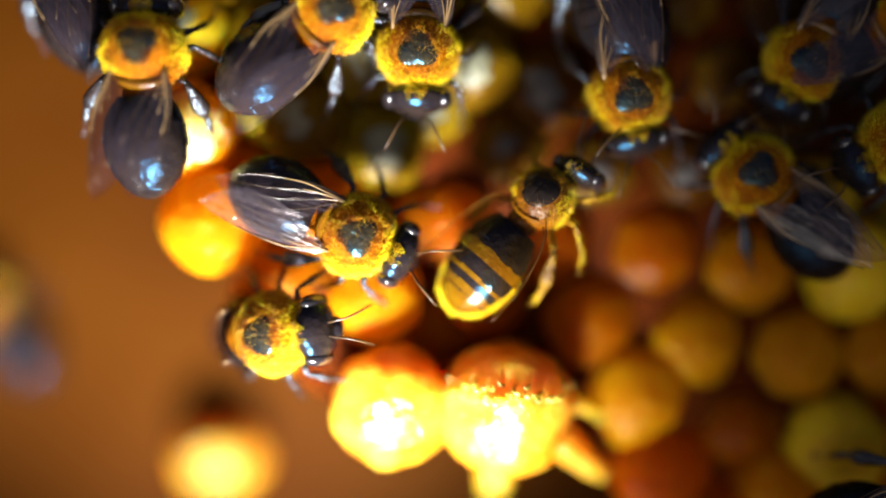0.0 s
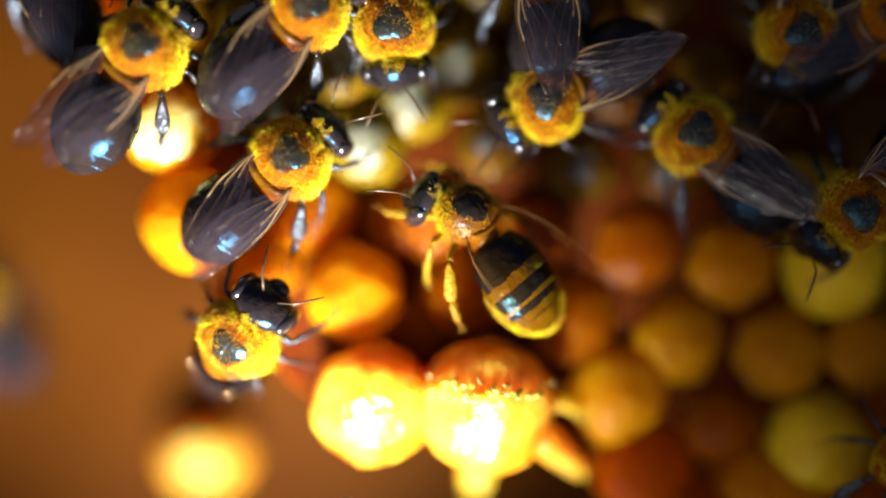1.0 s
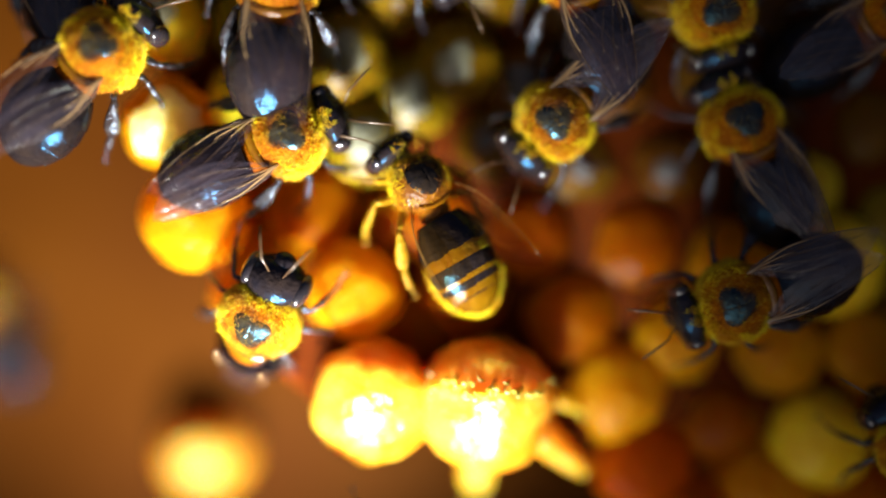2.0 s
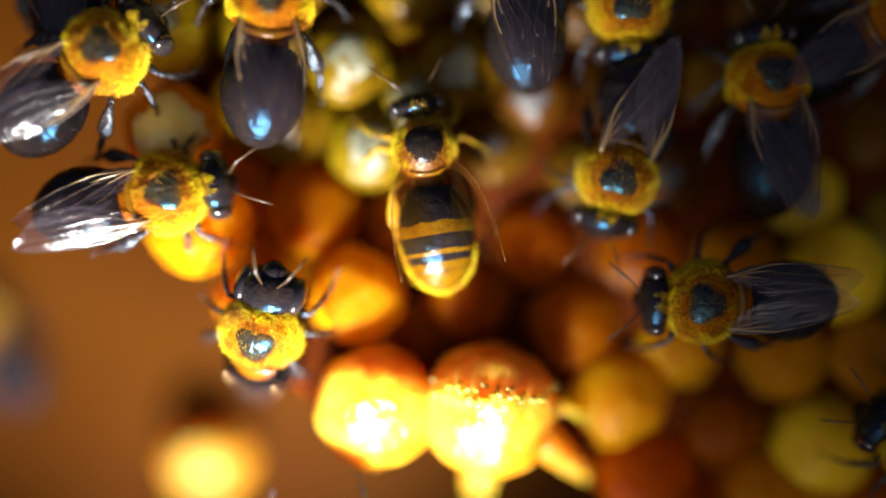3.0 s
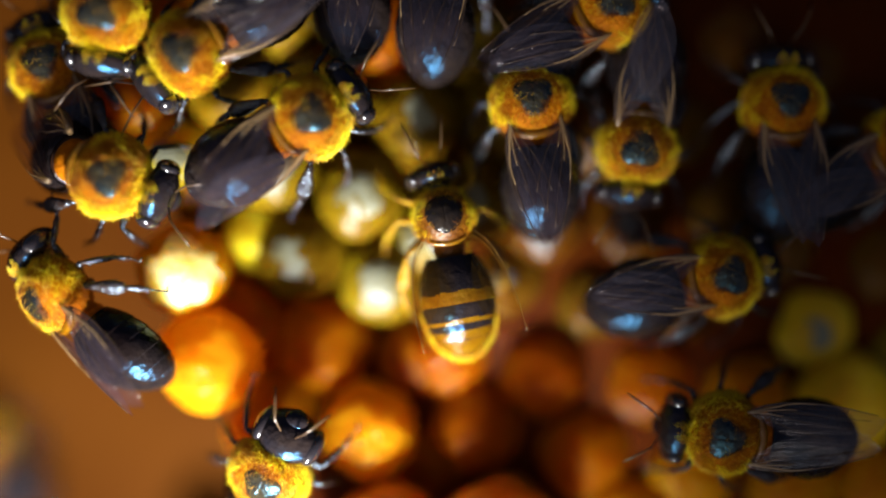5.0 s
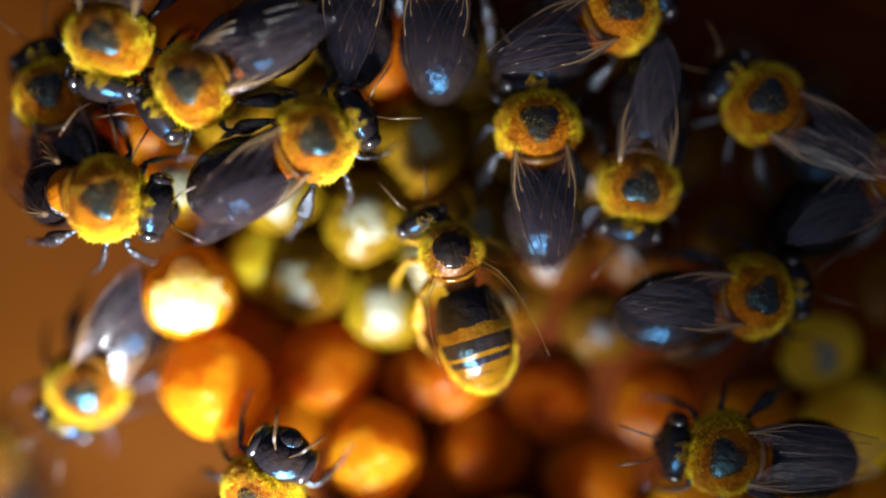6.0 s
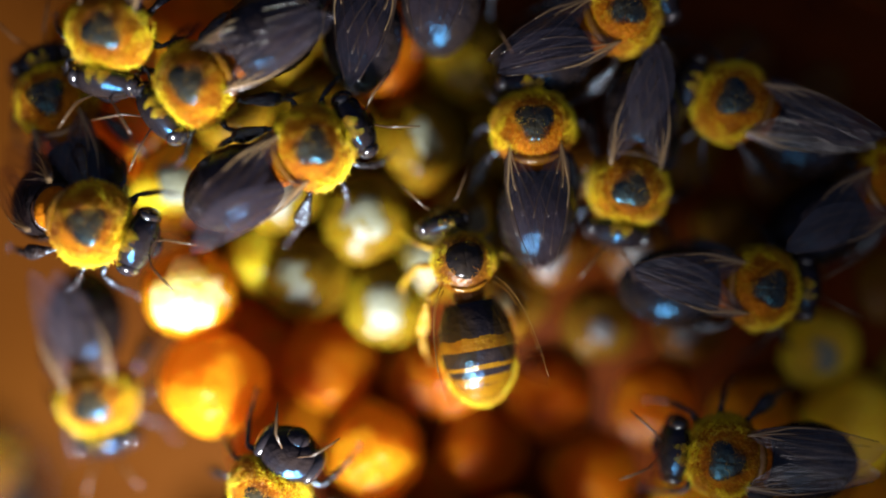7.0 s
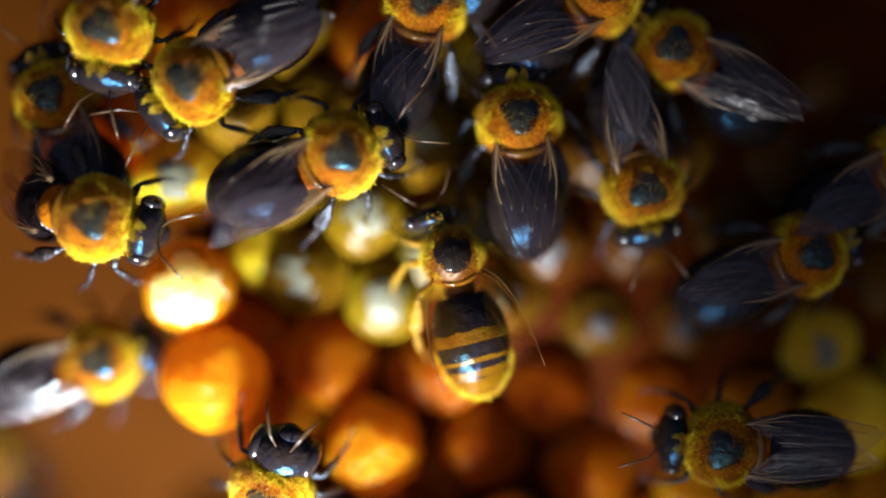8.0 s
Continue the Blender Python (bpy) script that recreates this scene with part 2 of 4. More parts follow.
# ---- bees ----
def abdomen_parts(bee, y0, length, rmax, bands, drop):
    """Six overlapping back plates on a core; bands: share of each plate, from its rear edge, that is amber."""
    def radius(s):
        return rmax * max(0.0, math.sin(math.pi * min(1, (0.17 + 0.83 * s ** 0.95)) ** 1.12)) ** 0.5

    def centre(s):
        return 1.75 - drop * s * s

    bm = bmesh.new()
    rings = [(y0 - length * s, radius(s) * 0.93, centre(s)) for s in [k / 14 for k in range(15)]]
    previous = None
    for y, r, z in rings:
        ring = [bm.verts.new((r * math.cos(w), y, z + 0.8 * r * math.sin(w))) for w in [2 * math.pi * k / 24 for k in range(24)]]
        if previous:
            for k in range(24):
                bm.faces.new((previous[k], previous[(k + 1) % 24], ring[(k + 1) % 24], ring[k]))
        else:
            bm.faces.new(ring)
        previous = ring
    bm.faces.new(previous)
    core = part("abdomen", bm, BROWN_CHITIN, bee)
    edges = [0.0, 0.26, 0.44, 0.63, 0.78, 0.9, 1.0]
    for i in range(6):
        a, b = edges[i], min(1.0, edges[i + 1] + 0.012)
        bm = bmesh.new()
        rows = 16
        grid = []
        for q in range(rows + 1):
            s = a + (b - a) * q / rows
            r = radius(s) * (1.0 + 0.028 * (q / rows)) + 0.012
            row = []
            for k in range(29):
                w = math.radians(-38 + 256 * k / 28)
                row.append(bm.verts.new((r * math.cos(w), y0 - length * s, centre(s) + 0.82 * r * math.sin(w))))
            grid.append(row)
        for q in range(rows):
            for k in range(28):
                f = bm.faces.new((grid[q][k], grid[q][k + 1], grid[q + 1][k + 1], grid[q + 1][k]))
                from_rear = 1 - (q + 0.5) / rows
                side = abs(k - 13.5) / 14
                wave = 0.03 * math.sin(k * 0.5 + i) + 0.06 * noise.noise(Vector((k * 0.45, i * 3.1, q * 0.3)))
                f.material_index = 1 if 0 < bands[i] and from_rear < bands[i] + wave or (bands[i] > 0 and side > 0.74) else 0
        bmesh.ops.solidify(bm, geom=bm.faces[:], thickness=0.03)
        part("tergite", bm, [BLACK_CHITIN, AMBER_CHITIN], core)
    return core


def wing(bee, side, fore, mat, spread, size, lift):
    """One wing lying back over the body, with its own veins."""
    length, width = (4.8 * size, 1.55 * size) if fore else (3.4 * size, 1.05 * size)
    n = 22
    bm = bmesh.new()
    lead, trail = [], []
    for k in range(n + 1):
        s = k / n
        front = width * 0.30 * math.sin(math.pi * s ** 0.75) ** 0.7 if 0 < s < 1 else 0
        back = -width * 0.72 * math.sin(math.pi * s ** 1.35) ** 0.75 if 0 < s < 1 else 0
        lead.append((front, s))
        trail.append((back, s))
    grid = []
    for k in range(n + 1):
        f0, b0, s = lead[k][0], trail[k][0], k / n
        row = []
        for j in range(7):
            t = j / 6
            x = (f0 + (b0 - f0) * t)
            z = 0.10 * math.sin(math.pi * t) * math.sin(math.pi * s) + 0.02 * math.sin(9 * s + 5 * t)
            row.append(bm.verts.new((side * (x + 0.06), -length * s, z)))
        grid.append(row)
    for k in range(n):
        for j in range(6):
            bm.faces.new((grid[k][j], grid[k][j + 1], grid[k + 1][j + 1], grid[k + 1][j]))
    bmesh.ops.remove_doubles(bm, verts=bm.verts, dist=0.0005)
    y, z = (-0.55, 2.5) if fore else (-0.8, 2.4)
    ob = part("forewing" if fore else "hindwing", bm, mat, bee, at=(side * 0.85, y, z + lift))
    ob.rotation_euler = Euler((radians(-9 if fore else -6), radians(side * (8 if fore else 14)), radians(side * spread)))
    bm = bmesh.new()
    for share, stop in ((0.0, 0.92),) if mat is AMBER_WING else ((0.0, 0.92), (0.28, 0.86), (0.52, 0.74), (0.78, 0.6)) if fore else ((0.0, 0.9), (0.45, 0.7)):
        pts = []
        for q in range(9):
            s = 0.02 + stop * q / 8
            k = min(n, int(s * n))
            x = lead[k][0] + (trail[k][0] - lead[k][0]) * share
            pts.append((side * (x + 0.06), -length * s, 0.10 * math.sin(math.pi * share) * math.sin(math.pi * s) + 0.02))
        tube(bm, pts, [(0.034 * (1 - 0.6 * q / 8) if share == 0 else 0.012) * (1 if mat is SMOKY_WING else 0.6) for q in range(9)], 5)
    part("vein", bm, VEIN if mat is SMOKY_WING else AMBER_VEIN, ob)
    if fore and mat is SMOKY_WING:
        bm = bmesh.new()
        # thick ribs drawn as the bright reflection streaks near the hinge
        for share, stop, thick in ((0.02, 0.5, 0.06), (0.22, 0.36, 0.045), (0.5, 0.26, 0.04)):
            pts = []
            for q in range(8):
                s = 0.005 + stop * q / 7
                k = min(n, int(s * n))
                x = (lead[k][0] + (trail[k][0] - lead[k][0]) * share) * min(1.0, 0.25 + 2.2 * s)
                pts.append((side * (x + 0.06), -length * s, 0.10 * math.sin(math.pi * share) * math.sin(math.pi * s) + 0.035))
            tube(bm, pts, [thick * (1 - 0.85 * q / 7) for q in range(8)], 6)
        part("wing_root", bm, ROOT_STREAK, ob, "pale gold ribs at the wing root")
    return ob


def leg(bee, side, kind, mat, k):
    """Thigh, shin and foot as straight tapered pieces; the hind shin is a broad shiny paddle."""
    hinge, knee, ankle, heel, toe = {
        "fore": ((0.75, 0.75, 1.1), (0.85, 0.45, 0.35), (1.2, 1.1, -0.5), (1.25, 1.45, -0.85), (1.25, 1.85, -1.08)),
        "middle": ((0.85, 0.05, 1.05), (1.05, 0.15, 0.45), (1.7, -0.4, -0.5), (1.85, -0.7, -0.85), (1.95, -1.05, -1.08)),
        "hind": ((0.8, -0.6, 1.05), (0.75, -0.5, 0.6), (1.25, -1.75, -0.1), (1.3, -2.4, -0.65), (1.35, -2.95, -1.05)),
        "splayed": ((0.8, -0.6, 1.05), (1.1, -0.5, 0.6), (1.9, -1.75, -0.1), (2.05, -2.5, -0.65), (1.95, -3.0, -1.05)),
    }["splayed" if kind == "hind" and mat is LEG_AMBER else kind]
    knee, ankle, heel, toe = [Vector((side * p[0] * k, p[1] * k, p[2])) for p in (knee, ankle, heel, toe)]
    hip = Vector((0, 0, 0))
    thick = k * (0.95 if mat is LEG_AMBER else 1.0)
    rnd = random.Random(7 + int(side) + len(kind))

    def limb(bm, a, b, profile, flat=1.0):
        n = len(profile) - 1
        tube(bm, [a.lerp(b, q / n) for q in range(n + 1)], [w * thick for w in profile], 8, flat)

    def hairs(bm, a, b, width, count):
        for q in range(count):
            d = Vector((rnd.uniform(-1, 1), rnd.uniform(-1, 1), rnd.uniform(-1, 1))).normalized()
            strand(bm, a.lerp(b, rnd.uniform(0.15, 1)) + d * width * thick * 0.8, d + 1.2 * (b - a).normalized(), rnd.uniform(0.10, 0.20), 0.008)

    bm = bmesh.new()
    ellipsoid(bm, hip, (0.2 * k, 0.2 * k, 0.2 * k), 10, 8)
    limb(bm, hip, knee, (0.11, 0.16, 0.17, 0.15, 0.09))
    ob = part(kind + "_leg", bm, mat, bee, at=(side * hinge[0] * k, hinge[1] * k, hinge[2]))
    bm = bmesh.new()
    if kind == "hind":
        limb(bm, knee, ankle, (0.06, 0.09, 0.13, 0.16, 0.17, 0.11), 1.9)
    else:
        limb(bm, knee, ankle, (0.07, 0.11, 0.12, 0.12, 0.08))
    part("shin", bm, mat, ob)
    bm = bmesh.new()
    limb(bm, ankle, heel, (0.07, 0.10, 0.10, 0.06) if kind == "hind" else (0.06, 0.08, 0.07, 0.05), 1.5 if kind == "hind" else 1.0)
    for q in range(3):
        limb(bm, heel.lerp(toe, q / 3), heel.lerp(toe, (q + 0.95) / 3), (0.025, 0.045, 0.03))
    for dx in (-0.1, 0.1):
        tube(bm, [toe, toe + Vector((dx, 0.08, -0.02)), toe + Vector((dx * 1.6, 0.12, -0.08))], [0.03, 0.022, 0.01], 5)
    part("foot", bm, mat, ob)
    bm = bmesh.new()
    for a, b, width, count in ((hip, knee, 0.15, 20), (knee, ankle, 0.13, 45), (ankle, heel, 0.09, 30)):
        hairs(bm, a, b, width, count * 2 if mat is LEG_AMBER else count)
    part("bristles", bm, GOLD_HAIR if mat is LEG_AMBER else LEG_DARK, ob)
    return ob


def make_bee(label, head_w, thorax, abdomen, bands, drop, wing_mat, leg_mat, spread, wing_size, fur_count, leg_k, head_y, shield_w=0.61, fur_top=0.8, skin=THORAX_SKIN, rim_fur=0):
    bee = new("stingless_bee")
    tagged(bee, label, "bee", "bees on the brood comb")
    tw, tl, th = thorax
    c = (0, 0, 1.85)
    bm = bmesh.new()
    ellipsoid(bm, c, (tw, tl, th), 28, 20)
    ellipsoid(bm, (0, -tl * 1.05, 1.7), (tw * 0.55, tl * 0.45, th * 0.6), 18, 12)
    part("thorax", bm, skin, bee)

    bm = bmesh.new()
    rings = []
    for q in range(13):
        rho = q / 12
        ring = []
        for k in range(36):
            w = 2 * math.pi * k / 36
            out = shield_w * (1 - (0.15 if skin is THORAX_SKIN else 0.04) * math.cos(3 * w)) * rho
            x, y = out * math.sin(w), out * math.cos(w) + 0.10
            lift = 0.05 * (1 - rho ** 6) + 0.01 - 0.02 * math.exp(-(x / 0.03) ** 2) + 0.012 * noise.noise(Vector((x * 4, y * 4, 2)))
            ring.append(bm.verts.new((tw * x, tl * y, 1.85 + th * math.sqrt(max(0.02, 1 - x * x - y * y)) + lift)))
        rings.append(ring)
    for r0, r1 in zip(rings[1:], rings[2:]):
        for k in range(36):
            bm.faces.new((r0[k], r0[(k + 1) % 36], r1[(k + 1) % 36], r1[k]))
    bm.faces.new(rings[1])
    bmesh.ops.delete(bm, geom=rings[0], context='VERTS')
    scutum = part("scutum", bm, SCUTUM if skin is THORAX_SKIN else DARK_SHIELD, bee, "shiny blue-black back shield")
    part("down", fur(800 if skin is THORAX_SKIN else 40, (0, 0, 1.85), (tw, tl, th), lambda n: n.z > 0.66, 0.19, 0.006, (0, -0.8, 0), 11), GOLD_HAIR, scutum)
    bm = bmesh.new()
    tube(bm, [(tw * 0.62 * math.sin(w), -tl * (0.62 + 0.24 * math.cos(w)), 1.85 + th * 0.56) for w in [(-1.3 + 2.6 * q / 10) for q in range(11)]],
         [0.03 + (0.17 if skin is THORAX_SKIN else 0.08) * math.sin(math.pi * q / 10) for q in range(11)], 9)
    part("scutellum", bm, AMBER_CHITIN, bee, "amber crescent behind the shield")
    def beside_shield(n):
        return math.hypot(n.x, n.y - 0.1) > shield_w * (0.92 - 0.15 * math.cos(3 * math.atan2(n.x, n.y - 0.1)) + 0.34 * noise.noise(n * 4))
    part("thorax_fur", fur(fur_count * 3 // 5, c, (tw, tl, th), lambda n: (0.56 < n.z or n.y < -0.3) and -0.2 < n.z < fur_top and beside_shield(n), 0.17, 0.009, (0, -0.4, 0.2), 3, 0.5),
         ORANGE_HAIR, bee, "dense orange hair round the shield")
    part("fringe", fur(fur_count, c, (tw, tl, th), lambda n: -0.4 < n.z <= 0.7 and n.y + 0.5 * noise.noise(n * 3) > -0.35 and beside_shield(n), 0.23, 0.009, (0, -0.35, 0.35), 4, 0.55),
         GOLD_HAIR, bee, "golden fringe of longer hair")
    bm = bmesh.new()
    rnd = random.Random(21)
    for q in range(620 if skin is THORAX_SKIN else 200):
        w = rnd.uniform(0, 2 * math.pi)
        patch = noise.noise(Vector((2.2 * math.sin(w), 2.2 * math.cos(w), 4)))
        out = shield_w * (1.03 - 0.15 * math.cos(3 * w)) + rnd.uniform(-0.05, 0.06)
        x, y = out * math.sin(w), out * math.cos(w) + 0.10
        p = Vector((tw * x, tl * y, 1.85 + th * math.sqrt(max(0.02, 1 - x * x - y * y))))
        d = Vector((-x + rnd.uniform(-0.4, 0.4), -y - 0.15 + rnd.uniform(-0.4, 0.4), rnd.uniform(0.15, 0.5)))
        strand(bm, p, d, (0.26 + 0.3 * patch) * rnd.uniform(0.5, 1.4), 0.008, 0.3)
    part("shield_fringe", bm, ORANGE_HAIR, bee)
    # head
    bm = bmesh.new()
    hz = 1.45

    def skull(v):
        return Vector((v.x, v.y * (0.75 if v.y < 0 else 1.0), v.z * (1 - 0.12 * abs(v.x))))
    ellipsoid(bm, (0, 0, 0), (head_w, 0.62 * head_w / 1.1, 1.0), 26, 18, skull)
    ellipsoid(bm, (0, 0.42 * head_w / 1.1, -0.55), (0.45, 0.3, 0.4), 14, 10)
    head = part("head", bm, BLACK_CHITIN, bee, at=(0, head_y, hz))
    for s in (-1, 1):
        bm = bmesh.new()
        ellipsoid(bm, (s * head_w * 0.80, 0.05, -0.02), (head_w * 0.27, head_w * 0.35, 0.70), 18, 12)
        part("eye", bm, EYE, head)
        bm = bmesh.new()
        base = Vector((s * 0.22, 0.50 * head_w / 1.1, 0.15))
        elbow = base + Vector((s * 0.38, 0.50, 0.55))
        tip = elbow + Vector((s * 0.5, 1.0, -0.15))
        pts = [base, base.lerp(elbow, 0.5), elbow, elbow.lerp(tip, 0.33) + Vector((0, 0, 0.05)), elbow.lerp(tip, 0.66) + Vector((0, 0, 0.05)), tip]
        tube(bm, pts, [0.032, 0.034, 0.036, 0.042, 0.042, 0.026], 7)
        part("antenna", bm, ANTENNA, head)
    for x, y in ((0, 0.12), (-0.17, -0.02), (0.17, -0.02)):
        bm = bmesh.new()
        ellipsoid(bm, (x, y, 0.97), (0.05, 0.05, 0.05), 10, 8)
        part("ocellus", bm, AMBER_CHITIN, head)
    part("head_fur", fur(260 if skin is THORAX_SKIN else 60, (0, -0.05, 0), (head_w * 0.96, 0.5, 0.82), lambda n: n.y < -0.2 and n.z > -0.5, 0.2, 0.007, (0, 0.2, 0.4), 5), GOLD_HAIR, head)
    part("crown_tuft", fur(700 if skin is THORAX_SKIN else 90, (0, -0.02, 0.02), (head_w * 0.98, 0.55 * head_w / 1.1, 1.0), lambda n: n.z > 0.5 and -0.7 < n.y < 0.3 - 0.5 * noise.noise(n * 3) and abs(n.x) < 0.3 + 0.25 * noise.noise(n * 4), 0.13, 0.007, (0, 0.3, 0.3), 15, 0.4),
         GOLD_HAIR, head, "golden tuft behind the eyes")
    bm = bmesh.new()
    ellipsoid(bm, (0, (head_y - 0.35 + tl) / 2, 1.6), (0.42, 0.35, 0.42), 12, 8)
    part("neck", bm, BROWN_CHITIN, bee)
    # abdomen
    y0, al, ar = abdomen
    core = abdomen_parts(bee, y0, al, ar, bands, drop)
    bm = bmesh.new()
    tube(bm, [(0, -tl * 0.9, 1.6), (0, (y0 - tl * 1.3) / 2, 1.62), (0, y0 - 0.1, 1.72)], [0.5, 0.34, 0.45], 12)
    part("waist", bm, BLACK_CHITIN, bee)
    if rim_fur:
        part("abdomen_fur", fur(rim_fur, (0, y0 - al * 0.55, 1.6 - drop * 0.3), (ar * 1.0, al * 0.46, ar * 0.8), lambda n: n.z < 0.3 and n.z > -0.4 and n.y < 0.45, 0.17, 0.007, (0, -0.8, 0), 9), GOLD_HAIR, core)
    for s in (-1, 1):
        wing(bee, s, True, wing_mat, spread, wing_size, 0.05 if s > 0 else 0.0)
        wing(bee, s, False, wing_mat, spread + 5, wing_size, 0.0)
        for kind in ("fore", "middle", "hind"):
            leg(bee, s, kind, leg_mat, leg_k)
    return bee


FRINGED = "stingless bee with gold-fringed dark thorax and smoky wings, on brood cells"
striped = make_bee("slender stingless bee with black and amber banded abdomen, on brood cells", 1.0, (1.1, 1.1, 1.0),
                   (-1.42, 3.8, 1.36), (0.0, 0.62, 0.2, 0.5, 0.85, 1.0), 0.7, AMBER_WING, LEG_AMBER, 8, 0.92, 1500, 0.86, 1.55, 0.62, 0.78, AMBER_SKIN, 2000)
worker = make_bee(FRINGED, 1.22, (1.45, 1.4, 1.1), (-1.6, 3.5, 1.45), (0, 0, 0, 0, 0, 0), 0.6, SMOKY_WING, LEG_DARK, -12, 0.99, 5600, 0.92, 1.64, shield_w=0.47, fur_top=0.9)

BEES = {"banded": striped}
for key in ("lower_edge", "near_banded", "corner", "upper", "crosser", "crosser_b", "turner", "right", "low_right",
            "upper_right", "top", "huddle", "huddle_b", "top_right", "climber", "rim", "rim_b", "under", "deep"):
    BEES[key] = worker if key == "lower_edge" else copy_thing(worker, Matrix.Identity(4))


# wings lie a little differently on every bee
for key, opening, skew, rise, tilt in (
    ("near_banded", 5, 8, 0, 8), ("lower_edge", 0, 0, 0, 0), ("corner", 8, -8, 0, 0), ("upper", 4, 8, 0, 20), ("crosser", 3, -4, 2, 0),
    ("turner", 0, -8, 0, 0), ("right", 3, 7, 0, 0), ("low_right", 5, 6, 0, 12), ("upper_right", -2, 3, 0, 0), ("top", 2, 0, 0, 0),
    ("huddle", 5, -10, -5, 0), ("huddle_b", 5, 5, 0, 0), ("top_right", 3, -6, 0, 0), ("climber", 0, 0, 0, 0), ("banded", 2, 4, 0, 0),
):
    for ob in BEES[key].children:
        if ob.name.split(".")[0] in ("forewing", "hindwing"):
            side = 1 if ob.location.x > 0 else -1
            ob.rotation_euler = Euler((ob.rotation_euler.x - radians(rise), ob.rotation_euler.y + radians(tilt if side > 0 else 0), ob.rotation_euler.z + radians(side * opening + skew)))


# and so do the legs
rnd = random.Random(5)
for bee in BEES.values():
    for ob in bee.children:
        if ob.name.split(".")[0].endswith("_leg"):
            ob.rotation_euler = Euler((radians(rnd.uniform(-6, 6)), radians(rnd.uniform(-8, 8)), radians(rnd.uniform(-16, 16))))


# two bees climb over the edge with the abdomen bent down
tagged(BEES["deep"], "stingless bee in the shade on the propolis floor")
for key in ("lower_edge", "climber"):
    tagged(BEES[key], "gold-fringed stingless bee climbing the comb's edge, abdomen bent down")
    hinge = Matrix.Translation((0, -1.3 * MM, 1.7 * MM))
    for ob in BEES[key].children:
        if ob.name.split(".")[0] in ("abdomen", "forewing", "hindwing"):
            ob.matrix_basis = hinge @ pose(0, 0, 0, 48) @ hinge.inverted() @ ob.matrix_basis


# ---- hive box and comb ----
def slab(name, lo, hi, mat, label, wavy=0.0, cuts=1):
    bm = bmesh.new()
    bmesh.ops.create_cube(bm, size=1)
    if cuts > 1:
        bmesh.ops.subdivide_edges(bm, edges=bm.edges[:], cuts=cuts, use_grid_fill=True)
    for v in bm.verts:
        v.co = Vector([lo[i] + (v.co[i] + 0.5) * (hi[i] - lo[i]) for i in range(3)])
        if wavy:
            v.co.z += wavy * noise.noise(v.co * 0.12)
    ob = part(name, bm, mat)
    for f in ob.data.polygons:
        f.use_smooth = wavy > 0
    return tagged(ob, label, kind="structure")


slab("floor", (-75, -75, -22), (75, 75, -16), PROPOLIS, "propolis-coated wooden hive floor", 0.8, 40)
slab("wall_north", (-83, 75, -22), (83, 83, 18), WOOD, "plain wooden hive wall")
slab("wall_south", (-83, -83, -22), (83, -75, 18), WOOD, "plain wooden hive wall")
slab("wall_west", (-83, -75, -22), (-75, 75, 18), WOOD, "plain wooden hive wall")
slab("wall_east", (75, -75, -22), (83, 75, 18), WOOD, "plain wooden hive wall")

comb = new("brood_comb")
tagged(comb, "layered comb of round amber wax brood cells", "comb")
comb.location = (0, 0, -16 * MM)
bm = bmesh.new()
outline = []
for q in range(60):
    w = 2 * math.pi * q / 60
    r = 1 + 0.05 * math.sin(5 * w) + 0.03 * math.sin(11 * w + 1)
    outline.append((6.5 + 17.0 * r * math.cos(w), 6.0 + 14.0 * r * math.sin(w)))
low = [bm.verts.new((x, y, 9.0)) for x, y in outline]
top = [bm.verts.new((x, y, 14.4)) for x, y in outline]
bm.faces.new(low)
bm.faces.new(top)
for q in range(60):
    bm.faces.new((low[q], low[(q + 1) % 60], top[(q + 1) % 60], top[q]))
part("comb_sheet", bm, GAP_SHADE_WAX, comb, "wax sheet under the cells, gap shade in its dark red")
for x, y in ((-4, 2), (14, 2), (6, 14), (5, -3)):
    bm = bmesh.new()
    tube(bm, [(x, y, -0.5), (x + 0.2, y, 3), (x, y + 0.3, 6), (x, y, 9.3)], [1.6, 0.9, 0.9, 1.7], 12)
    part("wax_pillar", bm, GAP_SHADE_WAX, comb)

# amber wax in strong light: the glare is put into the paler colour
PALE_LIT_WAX = material("pale_lit_wax", (0.90, 0.52, 0.05), 0.26, spec=0.5, second=(0.66, 0.22, 0.002), grain=420, amount=1.0, edge=0.16,
                     bump=0.8, bump_scale=1500, sss=1.0, sss_mm=3.0, radius=(1, 0.8, 0.3), vary=0.2)
# red-orange wax whose tone carries the shade of the comb's middle
SHADED_CELL_WAX = material("shaded_cell_wax", (0.37, 0.10, 0.0008), 0.3, spec=0.07, second=(0.27, 0.05, 0.0004), grain=600, amount=1.0,
                   bump=0.35, bump_scale=1200, sss=1.0, sss_mm=4.0, vary=0.35, through_light=(0.95, 0.35, 0.008))
YELLOW_WAX = material("yellow_wax", (0.86, 0.56, 0.012), 0.3, spec=0.2, second=(0.60, 0.30, 0.01), grain=330, amount=0.9,
                      bump=0.5, bump_scale=1100, sss=1.0, sss_mm=3.0, radius=(1, 0.75, 0.2), vary=0.2)
# brighter amber; warm light scattered in the wax is put into its colour
LIT_ORANGE_WAX = material("lit_orange_wax", (0.70, 0.29, 0.003), 0.3, spec=0.1, second=(0.54, 0.19, 0.002), grain=600, amount=0.9,
                      bump=0.5, bump_scale=1100, sss=1.0, sss_mm=2.5, radius=(1, 0.72, 0.2), vary=0.2, through_light=(0.95, 0.45, 0.008))
